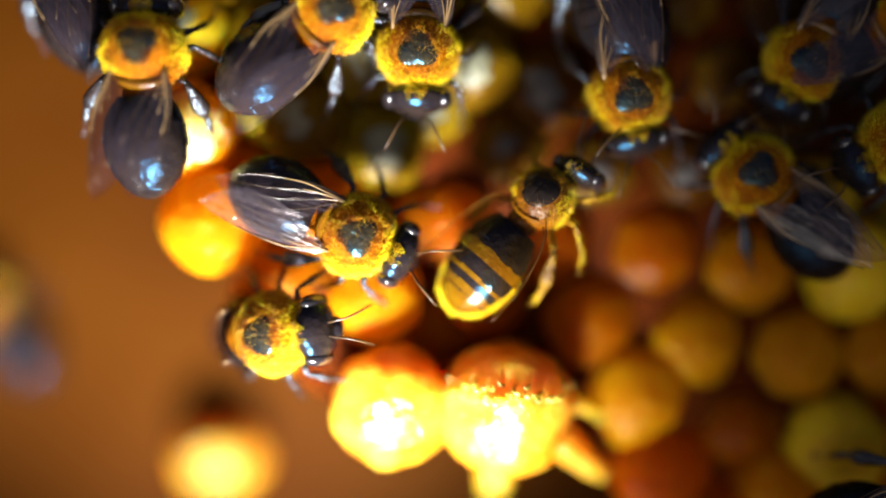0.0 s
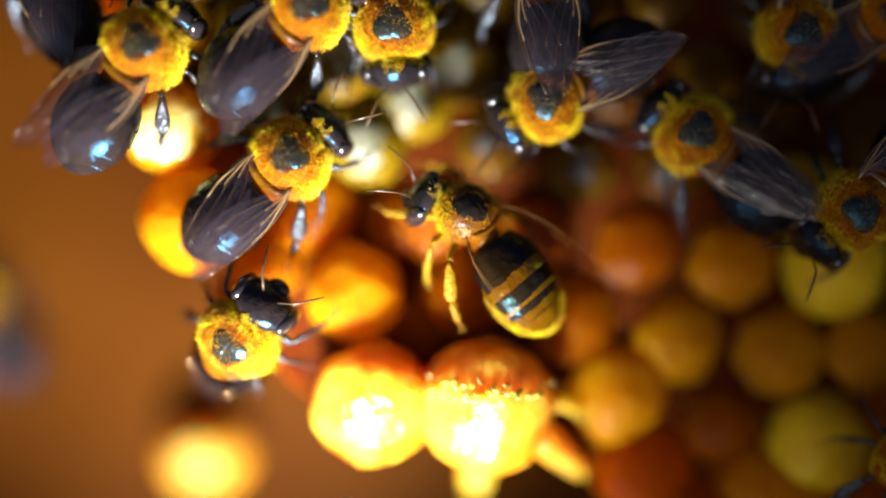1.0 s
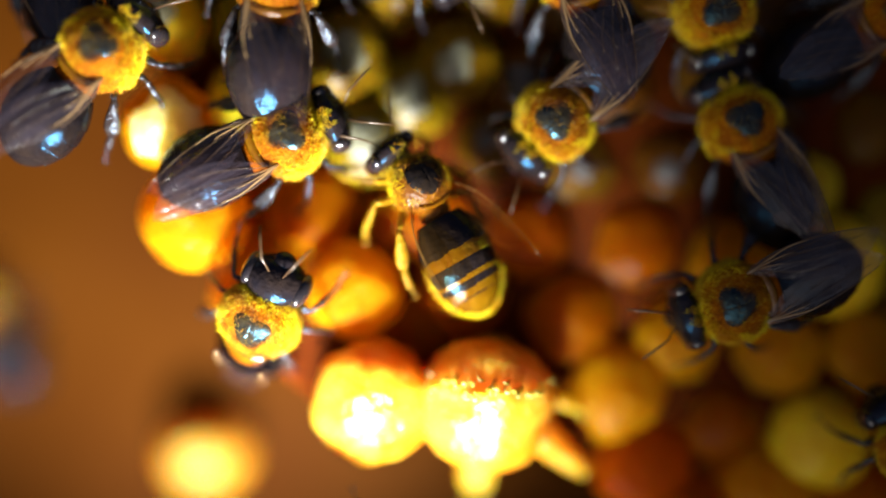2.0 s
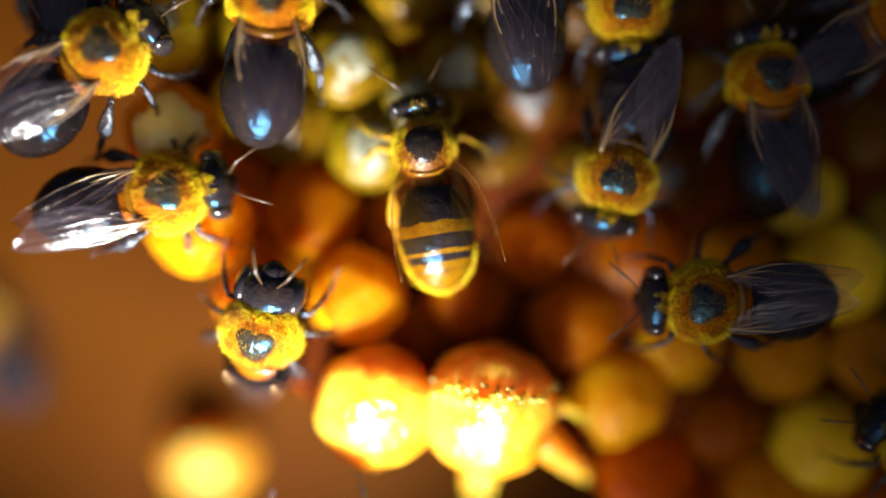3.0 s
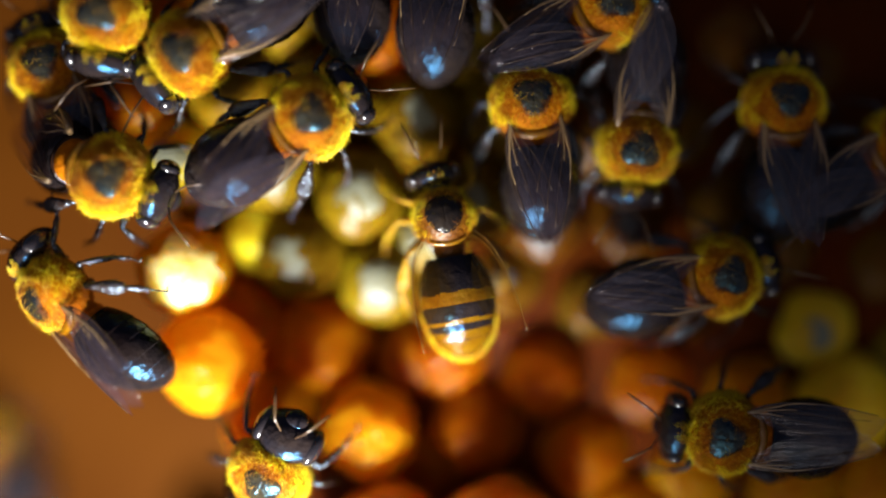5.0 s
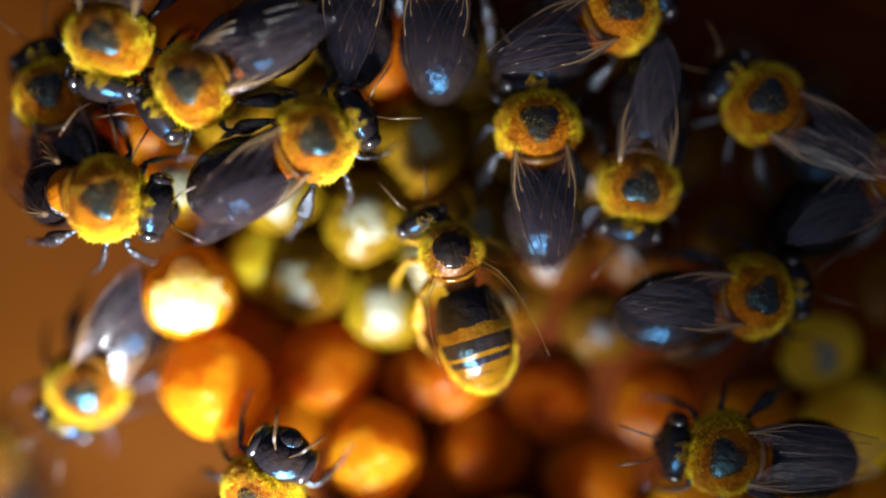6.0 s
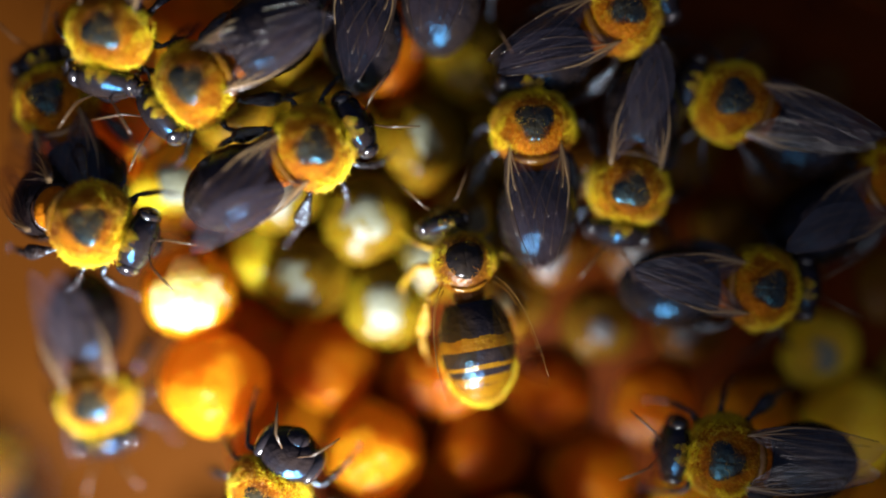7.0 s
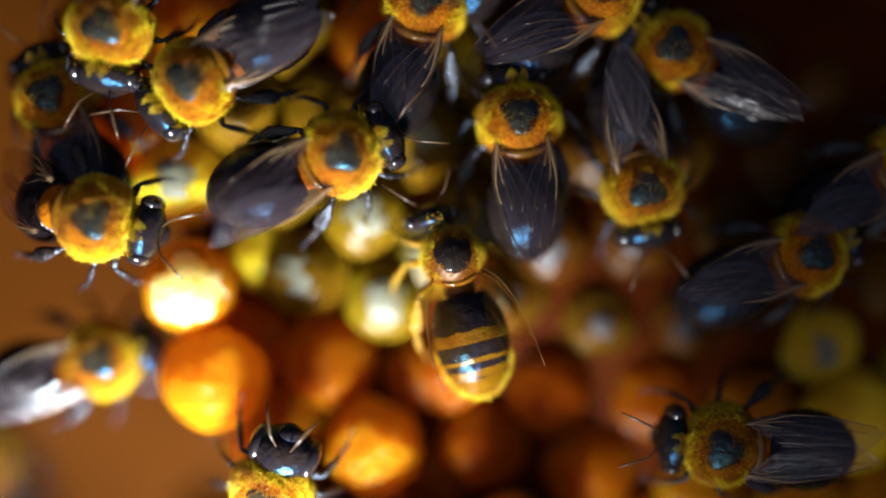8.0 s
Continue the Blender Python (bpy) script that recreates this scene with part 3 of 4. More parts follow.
# white core of an overlit cell, painted as a patch
WHITE_HIGHLIGHT = material("white_highlight", (0.95, 0.80, 0.36), 0.28, spec=0.5, second=(0.88, 0.58, 0.08), grain=420, amount=1.0,
                     bump=0.8, bump_scale=1500, sss=1.0, sss_mm=2.0, radius=(1, 0.85, 0.4), vary=0.1)
# several letters are lit or shaded tones, dealt out by each cell's brightness
WAX = {"o": LIT_ORANGE_WAX, "y": YELLOW_WAX, "r": SHADED_CELL_WAX, "f": PALE_LIT_WAX, "a": AMBER_WAX, "p": PALE_WAX, "b": SHADE_BROWN_WAX}


def brood_cell(x, y, r, rise, wax, seed, cap=0.0):
    """An upright rounded cell; rise: height of its crown over the common level."""
    bm = bmesh.new()
    shift = Vector((seed * 3.7, seed * 1.9, 0))
    for v in bmesh.ops.create_uvsphere(bm, u_segments=32, v_segments=28, radius=1)["verts"]:
        p = v.co.copy()
        wob = 1 + 0.11 * noise.noise(p * 1.6 + shift) + 0.05 * noise.noise(p * 4 + shift)
        if p.z > 0.55:
            p.z -= 0.10 * (p.z - 0.55) * (1 + noise.noise(p * 2 + shift))
        if p.z > 0 and wax in "roab":
            p.z += 0.05 * math.exp(-(p.x ** 2 + p.y ** 2) / 0.03) - 0.05 * math.exp(-(p.x ** 2 + p.y ** 2) / 0.14)
        lean = 0.32 * max(0.0, p.z) if wax == "f" and r > 2.2 else 0.0
        v.co = Vector((p.x * r * wob, (p.y + lean) * r * wob, p.z * (r * 0.95 if p.z > 0 else 3.6) * wob))
    top_z = 16 + rise
    ob = part("brood_cell", bm, WAX[wax], comb, at=(x, y, top_z - r * 0.95))
    if cap:
        bm = bmesh.new()
        rings = []
        for q in range(1, 9):
            ring = []
            for k in range(24):
                w = 2 * math.pi * k / 24
                d = Vector((math.cos(w), math.sin(w), 0))
                out = cap * (q / 8) * (1 + 0.45 * noise.noise(d * 1.3 + shift) + 0.15 * noise.noise(d * 4 + shift))
                p = Vector((d.x * out + 0.12 * math.sin(seed), d.y * out - 0.1, 0))
                z = math.sqrt(max(0.05, 1 - p.x ** 2 - p.y ** 2))
                z -= 0.10 * max(0.0, z - 0.55)
                ring.append(bm.verts.new((p.x * r, p.y * r, z * r * 0.95 * 1.0 + 0.06 - 0.05 * (q / 8) ** 4)))
            rings.append(ring)
        bm.faces.new(rings[0])
        for r0, r1 in zip(rings, rings[1:]):
            for k in range(24):
                bm.faces.new((r0[k], r0[(k + 1) % 24], r1[(k + 1) % 24], r1[k]))
        # on orange cells the patch is a painted highlight, elsewhere a cap
        part("cell_cap", bm, WHITE_HIGHLIGHT if wax == "o" else SHADED_SILK if wax == "b" else SILK, ob, "dull greyish cap on the cell, shade in its colour" if wax == "b" else "whitish silky cap or painted highlight on the cell")
    return ob


count = 0
for x, y, r, rise, wax, cap in (
    (1.49, -1.75, 1.91, -0.5, "r", 0),
    (4.1, 0.24, 1.91, -0.6, "r", 0),
    (5.75, -2.85, 2.13, -0.7, "r", 0),
    (-2.73, -1.78, 1.86, 0.9, "o", 0),
    (7.63, -5.73, 2.16, -0.3, "o", 0),
    (-1.92, -6, 2.28, 1.9, "f", 0),
    (2.45, -6.09, 2.53, 2.2, "f", 0),
    (-2.38, 4.09, 1.75, 0, "p", 0.46),
    (-7.69, 2.26, 1.87, 0.2, "a", 0),
    (-8.82, 1.09, 2.01, 1.6, "o", 0),
    (-4.58, 1.52, 1.97, 0, "r", 0),
    (2.65, 4.07, 1.84, -0.9, "b", 0.3),
    (6.04, 3.08, 1.79, -0.9, "b", 0.25),
    (8.38, -0.02, 2.01, -0.8, "r", 0),
    (13.99, -4.14, 1.99, -0.5, "o", 0),
    (9.99, -3.66, 1.99, -0.5, "o", 0),
    (11.75, -6.99, 1.86, -1, "a", 0),
    (15.43, -7.68, 2.03, 0, "y", 0),
):
    count += 1
    brood_cell(x, y, r, rise, wax, count, cap)
for x, y, r, rise, wax, cap in (
    (16.07, -0.73, 2.1, 0, "y", 0),
    (17.24, -4.09, 1.73, -0.5, "o", 0),
    (8.6, -8.88, 1.95, -0.6, "r", 0),
    (12.04, -0.63, 1.91, -0.5, "o", 0),
    (4.11, 6.27, 1.72, -0.25, "b", 0.5),
    (1.3, 7.14, 1.7, 0.3, "p", 0.46),
    (-5.42, 5.11, 1.86, 0.4, "p", 0.46),
    (-9.63, 4.48, 1.76, 1.8, "o", 0.78),
    (-3.09, 7.42, 1.78, 0.5, "p", 0.46),
    (-0.97, 10.4, 1.95, 0.4, "p", 0.4),
    (14.8, 2.09, 1.79, -0.75, "y", 0.35),
    (9.66, 3.09, 1.86, -0.95, "b", 0.28),
    (-10.15, 8.52, 1.78, 0.8, "y", 0.5),
    (-6.41, 8.45, 1.79, 0.6, "p", 0.5),
    (0.35, 1, 1.74, -0.6, "a", 0),
    (-0.96, 1, 1.7, -0.8, "a", 0),
    (13.52, 5.29, 1.93, -1.05, "b", 0),
    (7.54, 6.34, 1.85, -0.75, "b", 0.28),
):
    count += 1
    brood_cell(x, y, r, rise, wax, count, cap)
for x, y, r, rise, wax, cap in (
    (11.11, 6.83, 1.87, -1.05, "b", 0),
    (5.99, 9.56, 1.91, -0.55, "b", 0),
    (2.5, 10.36, 1.85, -0.25, "p", 0),
    (-4.52, 11.22, 1.86, 0.5, "p", 0),
    (-8.05, 11.56, 1.8, 0.8, "p", 0),
    (-11.56, 11.29, 1.79, 1, "a", 0),
    (-13.65, 9.41, 1.67, 1, "a", 0),
    (9.55, 9.88, 1.93, -0.95, "b", 0),
    (13.08, 9.24, 1.93, -1.05, "b", 0),
    (0.98, 13.5, 1.93, 0, "p", 0),
    (4.47, 13.47, 1.95, -0.55, "b", 0),
    (8.02, 13.16, 1.97, -0.95, "b", 0),
    (-2.63, 14, 1.91, 0.4, "a", 0),
    (-6.2, 14.57, 1.86, 0.6, "p", 0),
    (-9.73, 14.49, 1.85, 0.8, "a", 0),
    (-13.23, 14.21, 1.79, 1, "a", 0),
    (11.55, 13.41, 1.98, -1.05, "b", 0),
    (14.91, 12.37, 1.76, -1.25, "b", 0),
):
    count += 1
    brood_cell(x, y, r, rise, wax, count, cap)
for x, y, r, rise, wax, cap in (
    (16.6, 8.36, 1.87, -1.05, "b", 0),
    (17.65, 4.62, 1.86, -0.95, "b", 0),
    (18.31, 0.9, 1.75, -0.95, "p", 0),
    (13.59, -9.75, 2, -0.6, "o", 0),
    (10.55, -11.27, 2.06, -0.6, "a", 0),
    (17.28, -10.62, 2.06, -0.6, "a", 0),
    (19.46, -6.49, 2.06, -0.6, "a", 0),
    (19.63, -2.58, 2.06, -0.5, "b", 0),
    (-0.31, -3.27, 1.75, -1, "r", 0),
    (4.79, -5.53, 1.55, -1.5, "a", 0),
    (-4.08, -3.31, 1.55, -1.5, "a", 0),
    (-6.98, 5.63, 1.51, -0.3, "y", 0),
    (-0.52, 5.86, 1.86, -0.4, "p", 0.45),
    (-6.2, -0.7, 1.6, -0.6, "a", 0),
    (-5.7, -3.5, 1.4, -1.5, "o", 0),
    (-7.4, -1.9, 1.2, -1.4, "a", 0),
):
    count += 1
    brood_cell(x, y, r, rise, wax, count, cap)

# drips and spurs of wax on the comb's front edge
for points, radii in (
    (((2.6, -6.3, 14.5), (3.0, -7.2, 13.2), (2.2, -8.4, 12.0), (2.1, -10.5, 11.0)), (1.2, 1.0, 0.7, 0.5)),
    (((3.6, -6.6, 15.2), (4.8, -7.6, 15.0), (5.9, -8.6, 14.6), (6.4, -9.1, 14.2)), (0.9, 0.7, 0.45, 0.22)),
    (((4.6, -5.8, 15.2), (5.6, -6.2, 15.2), (6.6, -6.9, 14.6)), (0.4, 0.22, 0.07)),
):
    bm = bmesh.new()
    fine, wid = [], []
    for i in range(len(points) - 1):
        for q in range(5):
            fine.append(Vector(points[i]).lerp(Vector(points[i + 1]), q / 5))
            wid.append(radii[i] + (radii[i + 1] - radii[i]) * q / 5)
    tube(bm, fine, wid, 14)
    part("wax_spur", bm, PALE_LIT_WAX, comb)

# a torn ridge of thin wax flakes on the front cell
rnd = random.Random(31)
for q in range(34):
    x = 0.1 + 4.6 * q / 33 + rnd.uniform(-0.12, 0.12)
    y = -5.0 - 0.10 * q / 33 + rnd.uniform(-0.45, 0.15)
    z = 15.8 + 0.97 * math.sqrt(max(0.3, 6.45 - (x - 2.46) ** 2 - (y + 5.75) ** 2))
    bm = bmesh.new()
    size = rnd.uniform(0.14, 0.34)
    lean = rnd.uniform(-0.5, 0.5)
    tube(bm, [(0, 0, -0.15), (0.1 * lean, -0.02, size * 0.5), (0.35 * lean, 0.05, size * 0.9), (0.5 * lean, 0.10, size * 1.25)],
         [size * 0.75, size * 0.62, size * 0.36, 0.02], 6, 0.45)
    flake = part("wax_flake", bm, PALE_LIT_WAX, comb, at=(x, y, z))
    flake.rotation_euler = Euler((radians(rnd.uniform(-10, 35)), radians(rnd.uniform(-25, 25)), radians(rnd.uniform(-60, 60))))

pot = new("storage_pot")
tagged(pot, "pale wax storage pot on the hive floor", "pot")
pot.location = (-11.3 * MM, -10.6 * MM, -16 * MM)
bm = bmesh.new()
ellipsoid(bm, (0, 0, 1.9), (2.2, 1.8, 2.6), 28, 20, lambda v: v * (1 + 0.08 * noise.noise(v * 2)))
part("pot_body", bm, PALE_LIT_WAX, pot)
bm = bmesh.new()
tube(bm, [(0.9 * math.cos(w), 0.8 * math.sin(w), 4.2) for w in [2 * math.pi * q / 20 for q in range(20)]], [0.25] * 20, 8)
part("pot_rim", bm, PALE_LIT_WAX, pot)


# ---- what moves ----
def crawl(name, z, pitch, rows):
    """Rows of seconds, place, turn and roll, and how far the bee has climbed down, if it has."""
    low = Matrix.Translation((0, 0, -1.85 * MM))
    walk(BEES[name], [(t, pose(x * MM, y * MM, (z + sum(down) + 1.85) * MM, pitch, roll, turn) @ low) for t, x, y, turn, roll, *down in rows])


def stepping(name, spans, swing=13):
    """Legs of a walking bee swing in two tripods during the spans; they rest otherwise."""
    for ob in BEES[name].children:
        if not ob.name.split(".")[0].endswith("_leg"):
            continue
        side = 1 if ob.location.x > 0 else -1
        phase = 0 if (side > 0) == ob.name.startswith("middle") else math.pi
        home = ob.matrix_basis.copy()
        rows = []
        for q in range(41):
            t = q * 0.2
            on = max([0.0] + [min(1.0, (t - a) / 0.2, (b - t) / 0.2) for a, b in spans])
            rows.append((t, home @ pose(0, 0, 0, 0, side * 3 * on * math.cos(t * 11 + phase), on * swing * math.sin(t * 11 + phase))))
        walk(ob, rows)


def turning_head(name, rows):
    """The head swings about the neck and turns and nods on its own."""
    head = [ob for ob in BEES[name].children if ob.name.split(".")[0] == "head"][0]
    home = head.location.copy()
    walk(head, [(t, Matrix.Translation(pose(0, 0, 0, 0, 0, swing) @ home) @ pose(0, 0, 0, nod, 0, turn)) for t, nod, turn, swing in rows])


def bending(name, rows):
    """Abdomen and wings bend down at the waist, by degrees."""
    hinge = Matrix.Translation((0, -1.3 * MM, 1.7 * MM))
    for ob in BEES[name].children:
        if ob.name.split(".")[0] in ("abdomen", "forewing", "hindwing"):
            home = ob.matrix_basis.copy()
            walk(ob, [(t, hinge @ pose(0, 0, 0, bend) @ hinge.inverted() @ home) for t, bend in rows])


def feeling(name, speed, reach, lower=0):
    """The antennae of a bee wave about their base; lower: degrees by which they are held down."""
    head = [ob for ob in BEES[name].children if ob.name.split(".")[0] == "head"][0]
    for ob in head.children:
        if ob.name.split(".")[0] != "antenna":
            continue
        side = 1 if ob.data.vertices[0].co.x > 0 else -1
        base = Matrix.Translation(Vector((side * 0.25, 0.5, 0.15)) * MM)
        rows = []
        for q in range(33):
            t = q * 0.25
            a = reach * (math.sin(t * speed + side) + 0.5 * math.sin(t * speed * 2.3 + 2 * side))
            b = 0.6 * reach * math.sin(t * speed * 1.4 + 3 * side)
            rows.append((t, base @ pose(0, 0, 0, b - lower, 0, a) @ base.inverted()))
        walk(ob, rows)


def motions():
    crawl("banded", 0.0, 0, [
        (0, 3.6, 1.84, -42, -22), (0.2, 3.73, 1.53, -40, -17), (0.4, 3.2, 0.71, -31, -12), (0.5, 2.34, 1.11, -7, -6), (0.6, 1.91, 1.2, 5, 0),
        (0.8, 1.14, 1.74, 26, 15), (1, 1.56, 1.19, 40, 26), (1.2, 0.97, 1.72, 42, 25.4), (1.5, 0.59, 1.77, 40, 24.6), (1.7, -0.24, 1.97, 38, 24),
        (2.8, 0.22, 3.05, 6, 5), (3, -0.09, 3.66, 9, 3.6), (3.5, 0.47, 5.61, 0, 0), (4, 0.13, 5.95, 10, 1), (4.5, 0.06, 6.38, 12, 2),
        (5, 0.19, 6.38, 10, 3), (6.3, 0.26, 5.74, 18, 5), (6.5, 0.32, 5.59, 15, 5), (7, 0.69, 5.61, 10, 5), (7.5, 0.24, 5.71, 15, 5),
        (8, 0.28, 5.62, 14, 5),
    ])
    crawl("near_banded", 0.4, 0, [
        (0, -3.12, 0.52, -115, 0), (0.5, -3.15, 0.9, -110, 0), (0.8, -3.63, 1.9, -82, 0), (1, -4.76, 3.14, -48, 0), (1.5, -5.12, 3.55, -55, 0),
        (1.7, -4.84, 3.89, -60, 0), (2.8, -7.01, 3.48, -80, 0), (3, -9.29, 2.07, -80, 0), (3.2, -10.34, 2.3, -40, 0), (3.5, -11.9, 2.31, -8, 0),
        (4, -11.34, 4.14, -12, 0), (4.5, -12.9, 3.75, 32, -35), (5, -13.63, 3.66, 45, -45), (5.6, -13.9, 2.0, 105, -25, -1.5),
        (6.3, -13.6, 0.4, 165, -10, -3), (6.5, -13.5, 0.35, 170, -10, -3), (7, -13.35, 0.35, 190, 0, -3), (7.3, -13.65, 0.5, 215, 0, -3),
        (7.6, -13.85, 0.8, 252, 0, -3), (8, -13.2, 1.7, 285, 0, -3),
    ])
    crawl("lower_edge", 0.0, 32, [
        (0, -6.15, -3.02, -85, 0), (0.5, -7.84, -3.24, -75, 0), (1, -6.64, -3.3, -40, 0), (1.5, -5.38, -2.88, -48, 0), (1.7, -6.01, -2.58, -40, 0),
        (2.8, -5.81, -2.82, -12, 0), (3, -5.96, -2.97, -15, 0), (3.5, -6.06, -2.53, -20, 0), (4, -6.01, -3.11, -25, 0), (4.5, -5.85, -2.82, -15, 0),
        (5, -6.08, -2.83, -28, 0), (6.3, -6.62, -2.52, -30, 0), (6.5, -6.58, -2.58, -35, 0), (7, -6.3, -2.58, -30, 0), (7.5, -6.38, -2.28, -25, 0),
        (8, -6.23, -2.78, -20, 0),
    ])
    crawl("corner", 1.2, 0, [
        (0, -10.47, 6.88, 0, 0), (0.5, -10.03, 7.05, -25, 0), (1, -9.74, 6.89, -35, 0), (1.5, -10.77, 7.1, -28, 0), (1.7, -10.99, 7, -35, 0),
        (2.8, -11.59, 6.48, -48, 0), (3, -11.24, 6.92, -50, 0), (3.5, -11.64, 7.36, -55, 0), (4, -11.98, 8.5, -65, 0), (4.5, -11.93, 7.96, -100, 0),
        (5, -11.47, 7.81, -112, 0), (6.3, -12.2, 7.95, -95, 0), (6.5, -12.39, 7.83, -92, 0), (7, -12.37, 7, -112, 0), (7.5, -12.06, 6.99, -105, 0),
        (8, -12.18, 7, -105, 0),
    ])
    crawl("upper", 1.2, 0, [
        (0, -3.9, 8.35, -50, 8), (0.5, -3.86, 8.13, -50, 8), (1, -4.06, 8.36, -45, 8), (1.5, -4.8, 9.06, -12, 8), (1.7, -5.01, 9.26, -8, 8),
        (2.8, -5.32, 8.83, 0, 8), (3, -5.46, 8.69, -5, 8), (3.5, -5.07, 7.46, -35, 8), (4, -4.14, 8.2, -60, 8), (4.5, -4.29, 9.63, -60, 8),
        (5, -4.51, 9.87, -58, 8), (6.3, -4.55, 10, -64, 8), (6.5, -4.45, 9.88, -65, 8), (7, -4.63, 9.65, -62, 8), (7.5, -4.22, 9.34, -75, 8),
        (8, -3.65, 9.26, -68, 8),
    ])
    crawl("crosser", 0.0, 0, [
        (0, -0.89, 7.2, 178, 0), (0.5, -0.36, 7.49, 187, 0), (1, -1.07, 8.03, 182, 0), (1.5, -0.22, 8.55, 190, 0), (1.7, -0.14, 9.56, 200, 0),
        (2.3, 0.2, 11.82, 270, 0), (3, 0.32, 14.83, 340, 0), (4.5, 0.32, 16.1, 355, 0), (5, -0.01, 16.29, 358, 0), (6.3, -0.25, 16.6, 360, 0),
        (6.5, -0.31, 16.58, 360, 0), (7, -0.02, 18.26, 358, 0), (7.5, 0.3, 18.76, 358, 0), (8, 1.29, 19.28, 355, 0),
    ])
    crawl("crosser_b", 0.0, 0, [
        (0, -2.91, 16.82, 0, 0), (4.5, -2.92, 16.7, 0, 0), (5, -3.15, 17, 0, 0), (6.5, -3.18, 16.93, -5, 0), (7, -2.55, 16.84, -8, 0),
        (7.5, -2.02, 16.43, -10, 0), (8, -0.73, 14.67, -18, 0),
    ])
    crawl("turner", -0.5, 0, [
        (0, 6.79, 5.66, 190, 0), (0.5, 6.91, 6.35, 175, 0), (0.8, 5.28, 5.7, 140, 0), (1, 4.54, 5.37, 120, 0), (1.5, 4.99, 4.77, 125, 0),
        (1.7, 4.56, 4.65, 130, 0), (2.8, 6.67, 3.56, 158, 0), (3, 6.97, 2.73, 165, 0), (3.5, 8.61, 2.25, 210, 0), (4, 10.82, 2.77, 262, 0),
        (4.5, 10.16, 3.45, 268, 0), (5, 10.34, 4.24, 285, 0), (6.3, 11.54, 4.44, 280, 0), (6.5, 11.64, 4.32, 280, 0), (7, 11.56, 4.68, 270, 0),
        (7.5, 12.91, 4.78, 280, 0), (8, 13.2, 5.72, 294, 0),
    ])
    crawl("right", -0.7, 0, [
        (0, 11.46, 2.7, 45, 0), (0.5, 11.17, 3.91, 20, 0), (1, 10.02, 4.06, 48, 0), (1.5, 9.86, 3.15, 58, 0), (1.7, 10.97, 3.52, 45, 0),
        (2.8, 12.3, 6.1, 5, 0), (3, 12.57, 6.24, 4, 0), (3.5, 12.4, 7.21, 5, 0), (4, 13.66, 8.44, 3, 0), (4.5, 13.1, 9.63, 5, 0),
        (5, 12.66, 10.52, 0, 0), (6.3, 11.6, 11.54, 65, 0), (6.5, 11.5, 11.52, 68, 0), (7, 10.59, 11.48, 66, 0), (7.5, 9.58, 12.19, 65, 0),
        (8, 8.43, 13.14, 55, 0),
    ])
    crawl("low_right", 0.2, 0, [
        (0, 16.43, 3.84, 120, -2), (0.5, 15.75, 2.62, 125, -2), (1, 15.54, 1.34, 132, -2), (1.5, 15.18, -0.75, 150, -2), (1.7, 13.35, -2.06, 125, -2),
        (2.8, 9.82, -2, 95, -2), (3, 9.98, -1.85, 90, -2), (3.5, 10.11, -2.01, 90, -2), (4, 10.53, -2.49, 90, -2), (4.5, 9.64, -1.48, 86, -2),
        (5, 10.26, -1.38, 86, -2), (6.3, 10.02, -1.16, 85, -2), (6.5, 10.02, -1.29, 85, -2), (7, 10.04, -1.33, 85, -2), (7.5, 10.06, -1.03, 86, -2),
        (8, 9.98, -1.12, 86, -2),
    ])
    crawl("upper_right", -0.6, 0, [
        (0, 13.28, 6.91, 150, 0), (0.5, 14.63, 7.19, 160, 0), (1, 13.7, 7.85, 175, 0), (1.5, 12.4, 7.66, 190, 0), (1.7, 11.76, 8.07, 195, 0),
        (2.8, 7.75, 8.96, 182, 0), (3, 7.4, 9, 180, 0), (3.5, 7.6, 8.83, 178, 0), (4, 7.6, 9.04, 175, 0), (4.5, 7.51, 9, 172, 0),
        (5, 7.28, 8.96, 172, 0), (6.3, 7.09, 8.44, 170, 0), (6.5, 7.05, 8.42, 170, 0), (7, 6.76, 8.38, 168, 0), (7.5, 6.64, 8.27, 180, 0),
        (8, 7.27, 8.19, 190, 0),
    ])
    crawl("top", -0.2, 0, [
        (0, 6.02, 11.21, 15, 0), (0.5, 4.52, 10.78, 10, 0), (1, 4.31, 10.31, 5, 0), (1.5, 6.79, 9.61, 20, 0), (2.8, 3.1, 10.69, 10, 0),
        (3, 3.2, 10.74, 8, 0), (3.5, 3.56, 10.07, 12, 0), (4, 3.66, 10.18, 6, 0), (4.5, 3.57, 10.47, 6, 0), (5, 3.39, 10.55, 6, 0),
        (6.3, 3.41, 10.5, 4, 0), (6.5, 3.41, 10.47, 4, 0), (7, 3.23, 10.49, 3, 0), (7.5, 2.85, 10.53, 4, 0), (8, 2.72, 10.54, 5, 0),
    ])
    crawl("huddle", 1.2, 0, [
        (0, -8.62, 11.33, 125, 0), (4.5, -8.31, 11.68, 125, 0), (5, -8.69, 12.12, 125, 0), (6.5, -8.67, 11.85, 125, 0), (7, -8.65, 11.88, 126, 0),
        (8, -8.71, 11.81, 125, 0),
    ])
    crawl("huddle_b", 1.4, 0, [
        (0, -11.58, 13.08, 170, 0), (4.5, -11.38, 13.3, 172, 0), (5, -11.57, 13.45, 172, 0), (6.5, -11.64, 13.57, 170, 0), (7, -11.62, 13.68, 170, 0),
        (8, -11.62, 13.65, 171, 0),
    ])
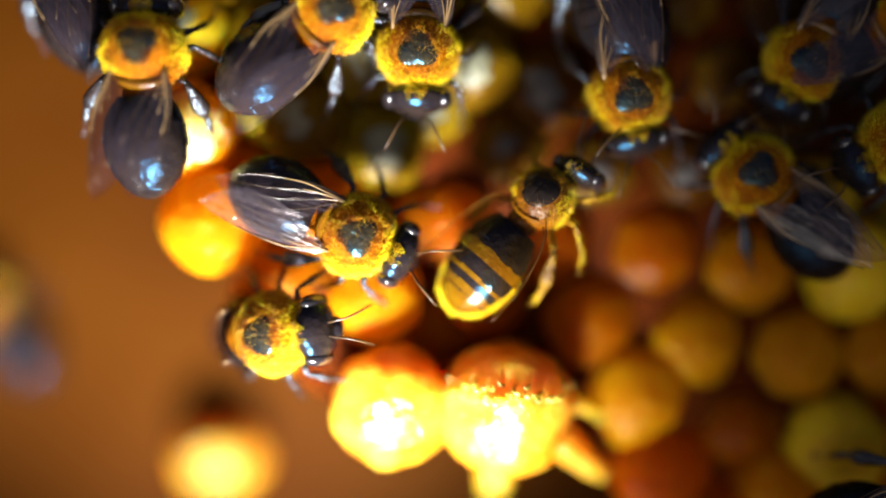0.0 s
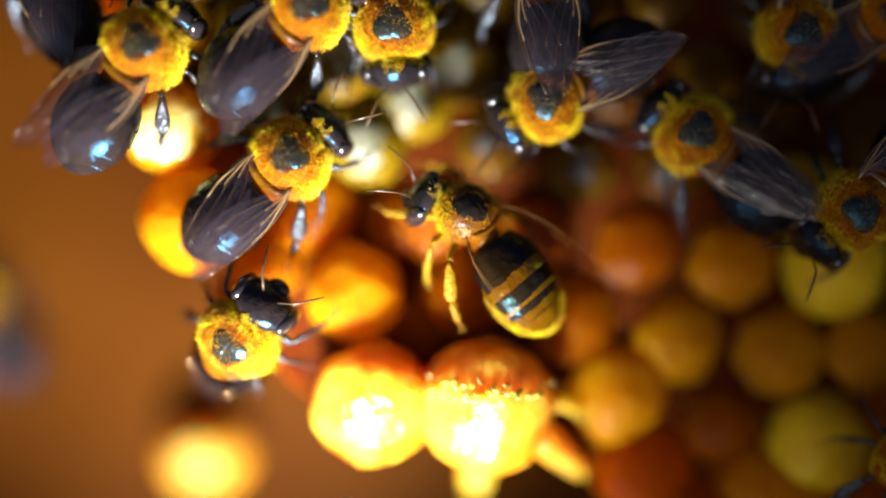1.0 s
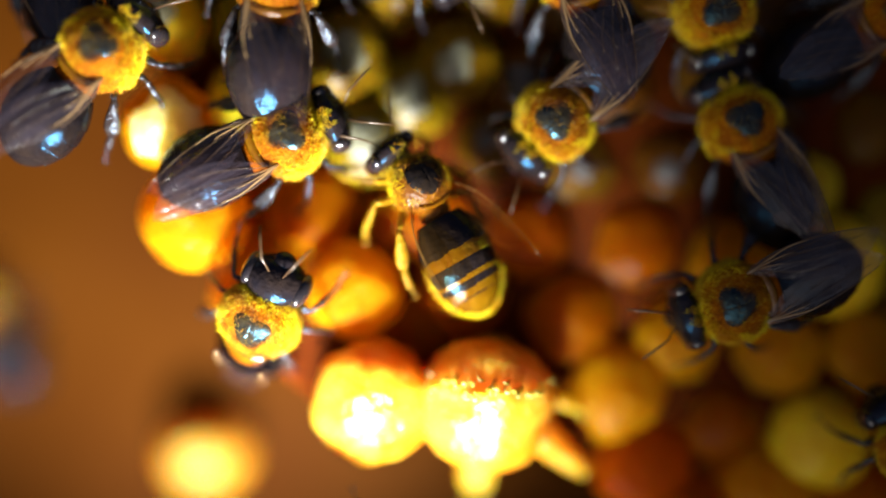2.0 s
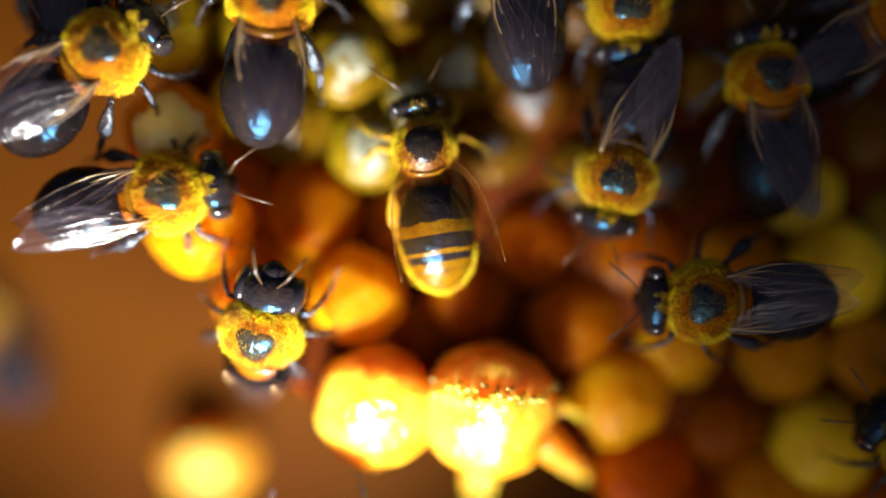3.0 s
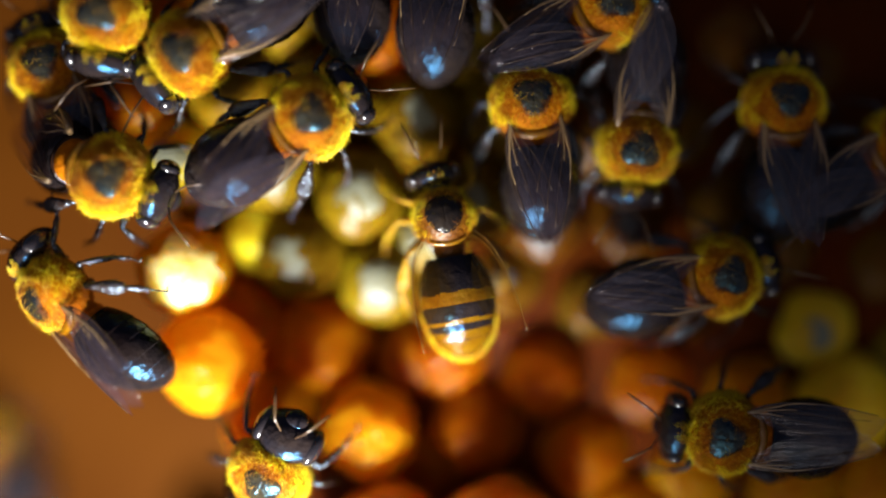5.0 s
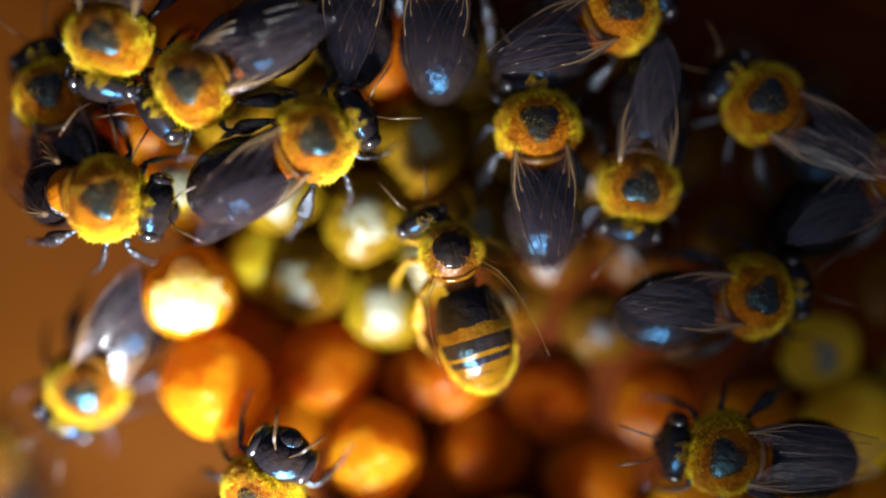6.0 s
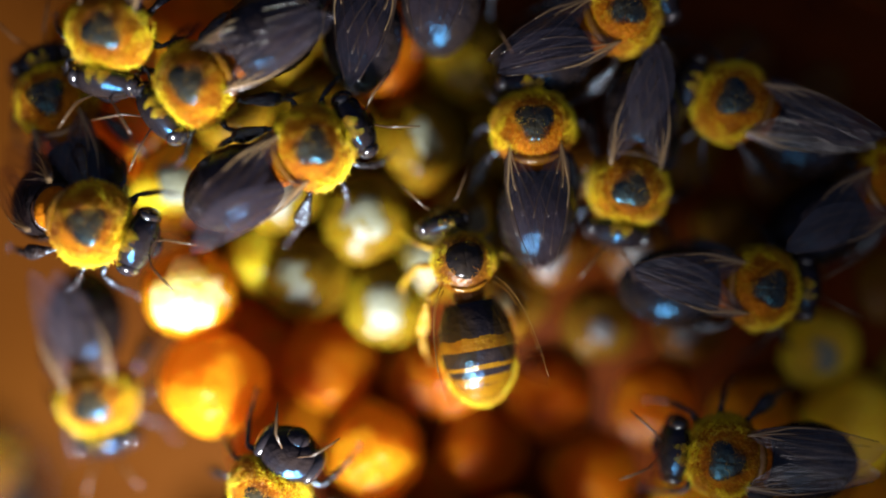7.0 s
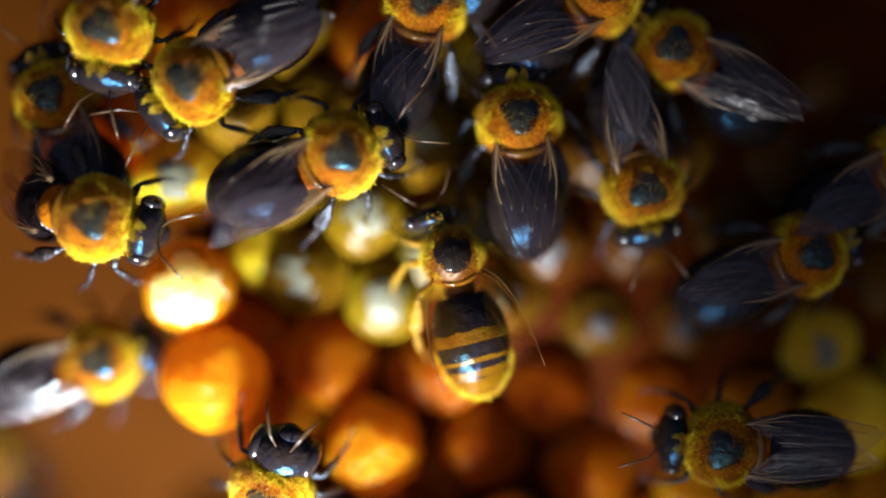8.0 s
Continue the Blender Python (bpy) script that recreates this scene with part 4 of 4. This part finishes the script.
    crawl("top_right", -0.3, 0, [
        (0, 6.04, 14.09, -50, 0), (4.5, 6.44, 13.75, -55, 0), (5, 6.21, 14.03, -58, 0), (6.5, 6.38, 14.93, -60, 0), (7, 6.4, 14.64, -60, 0),
        (7.5, 6.06, 14.68, -58, 0), (8, 5.69, 15.21, -55, 0),
    ])
    crawl("climber", -0.6, 35, [
        (0, -3.99, -12.72, 10, 0), (3, -3.39, -11.65, 10, 0), (3.5, -3.6, -10.18, 8, 0), (4, -2.82, -8.9, 5, 0), (4.5, -3.65, -7.18, 12, 0),
        (5, -3.61, -7.48, 10, 0), (8, -3.82, -8.05, 10, 0),
    ])
    crawl("rim", 0.2, 0, [
        (0, 17.63, -8.84, -70, 0), (3, 17.83, -6.98, 60, 0), (3.5, 17.72, -8.45, 70, 0), (4, 18.08, -8.93, 80, 0), (8, 18.4, -7.36, 80, 0),
    ])
    crawl("rim_b", -0.8, 0, [
        (0, 16.86, 8.49, -60, 0), (4.5, 17.26, 8.72, -60, 0), (5, 17.03, 8.98, -60, 0), (6.5, 16.59, 8.85, -60, 0), (7, 16.61, 8.6, -60, 0),
        (7.5, 16.84, 8.9, -60, 0), (8, 17.02, 9.03, -60, 0),
    ])
    crawl("under", -0.6, 0, [
        (0, -14.47, 11.32, 20, 0), (4.5, -13.96, 11.57, 20, 0), (5, -14.19, 11.84, 20, 0), (6.5, -14.22, 11.61, 20, 0), (7, -14.2, 11.46, 20, 0),
        (8, -14.2, 11.37, 22, 0),
    ])
    crawl("deep", -16.0, 0, [
        (0, -23.64, -2.84, 40, 0), (1.7, -23.46, -3.3, 38, 0), (3, -23.47, -3.94, 38, 0), (5, -23.61, -4.77, 40, 0), (6.5, -23.7, -5.31, 40, 0),
        (8, -23.68, -5.54, 38, 0),
    ])
    turning_head("banded", [
        (0, 0, 12, -10), (0.4, 0, 2, -4), (0.6, 0, 0, 0), (0.8, 0, 10, 12), (1, 0, 28, 27), (1.5, 0, 22, 24), (1.7, 0, 18, 18), (2.8, 0, 2, 0), (3.5, 0, 0, 0),
        (5, 0, 5, 3), (6.3, 0, 12, 28), (6.5, 0, 12, 28), (7, 0, 4, 16), (7.5, 0, 2, 12), (8, 0, 0, 13)])
    turning_head("lower_edge", [(0, 0, 0, 0), (0.8, 8, 0, 0), (1.5, 24, 0, 0), (2.8, 34, 0, 0), (4, 38, 0, 0), (8, 38, 0, 0)])
    bending("corner", [(0, 0), (3.5, 8), (4.3, 40), (5, 55), (8, 55)])
    stepping("banded", [(0, 3.6)])
    stepping("near_banded", [(0.4, 1.6), (1.8, 3.6), (4, 6.4)])
    stepping("turner", [(0.3, 1.2), (1.8, 4.2), (6.8, 8)])
    stepping("right", [(0, 1.2), (1.5, 2.9), (5.2, 8)])
    stepping("low_right", [(0, 2.9)])
    stepping("upper_right", [(0, 2.9)])
    stepping("upper", [(2.6, 4.2)])
    stepping("crosser", [(0, 3.2)])
    for name, speed, reach, lower in (("banded", 5, 12, 0), ("lower_edge", 4, 14, 62), ("low_right", 3.2, 10, 0), ("corner", 4.4, 12, 0), ("huddle_b", 3, 10, 0)):
        feeling(name, speed, reach, lower)


motions()
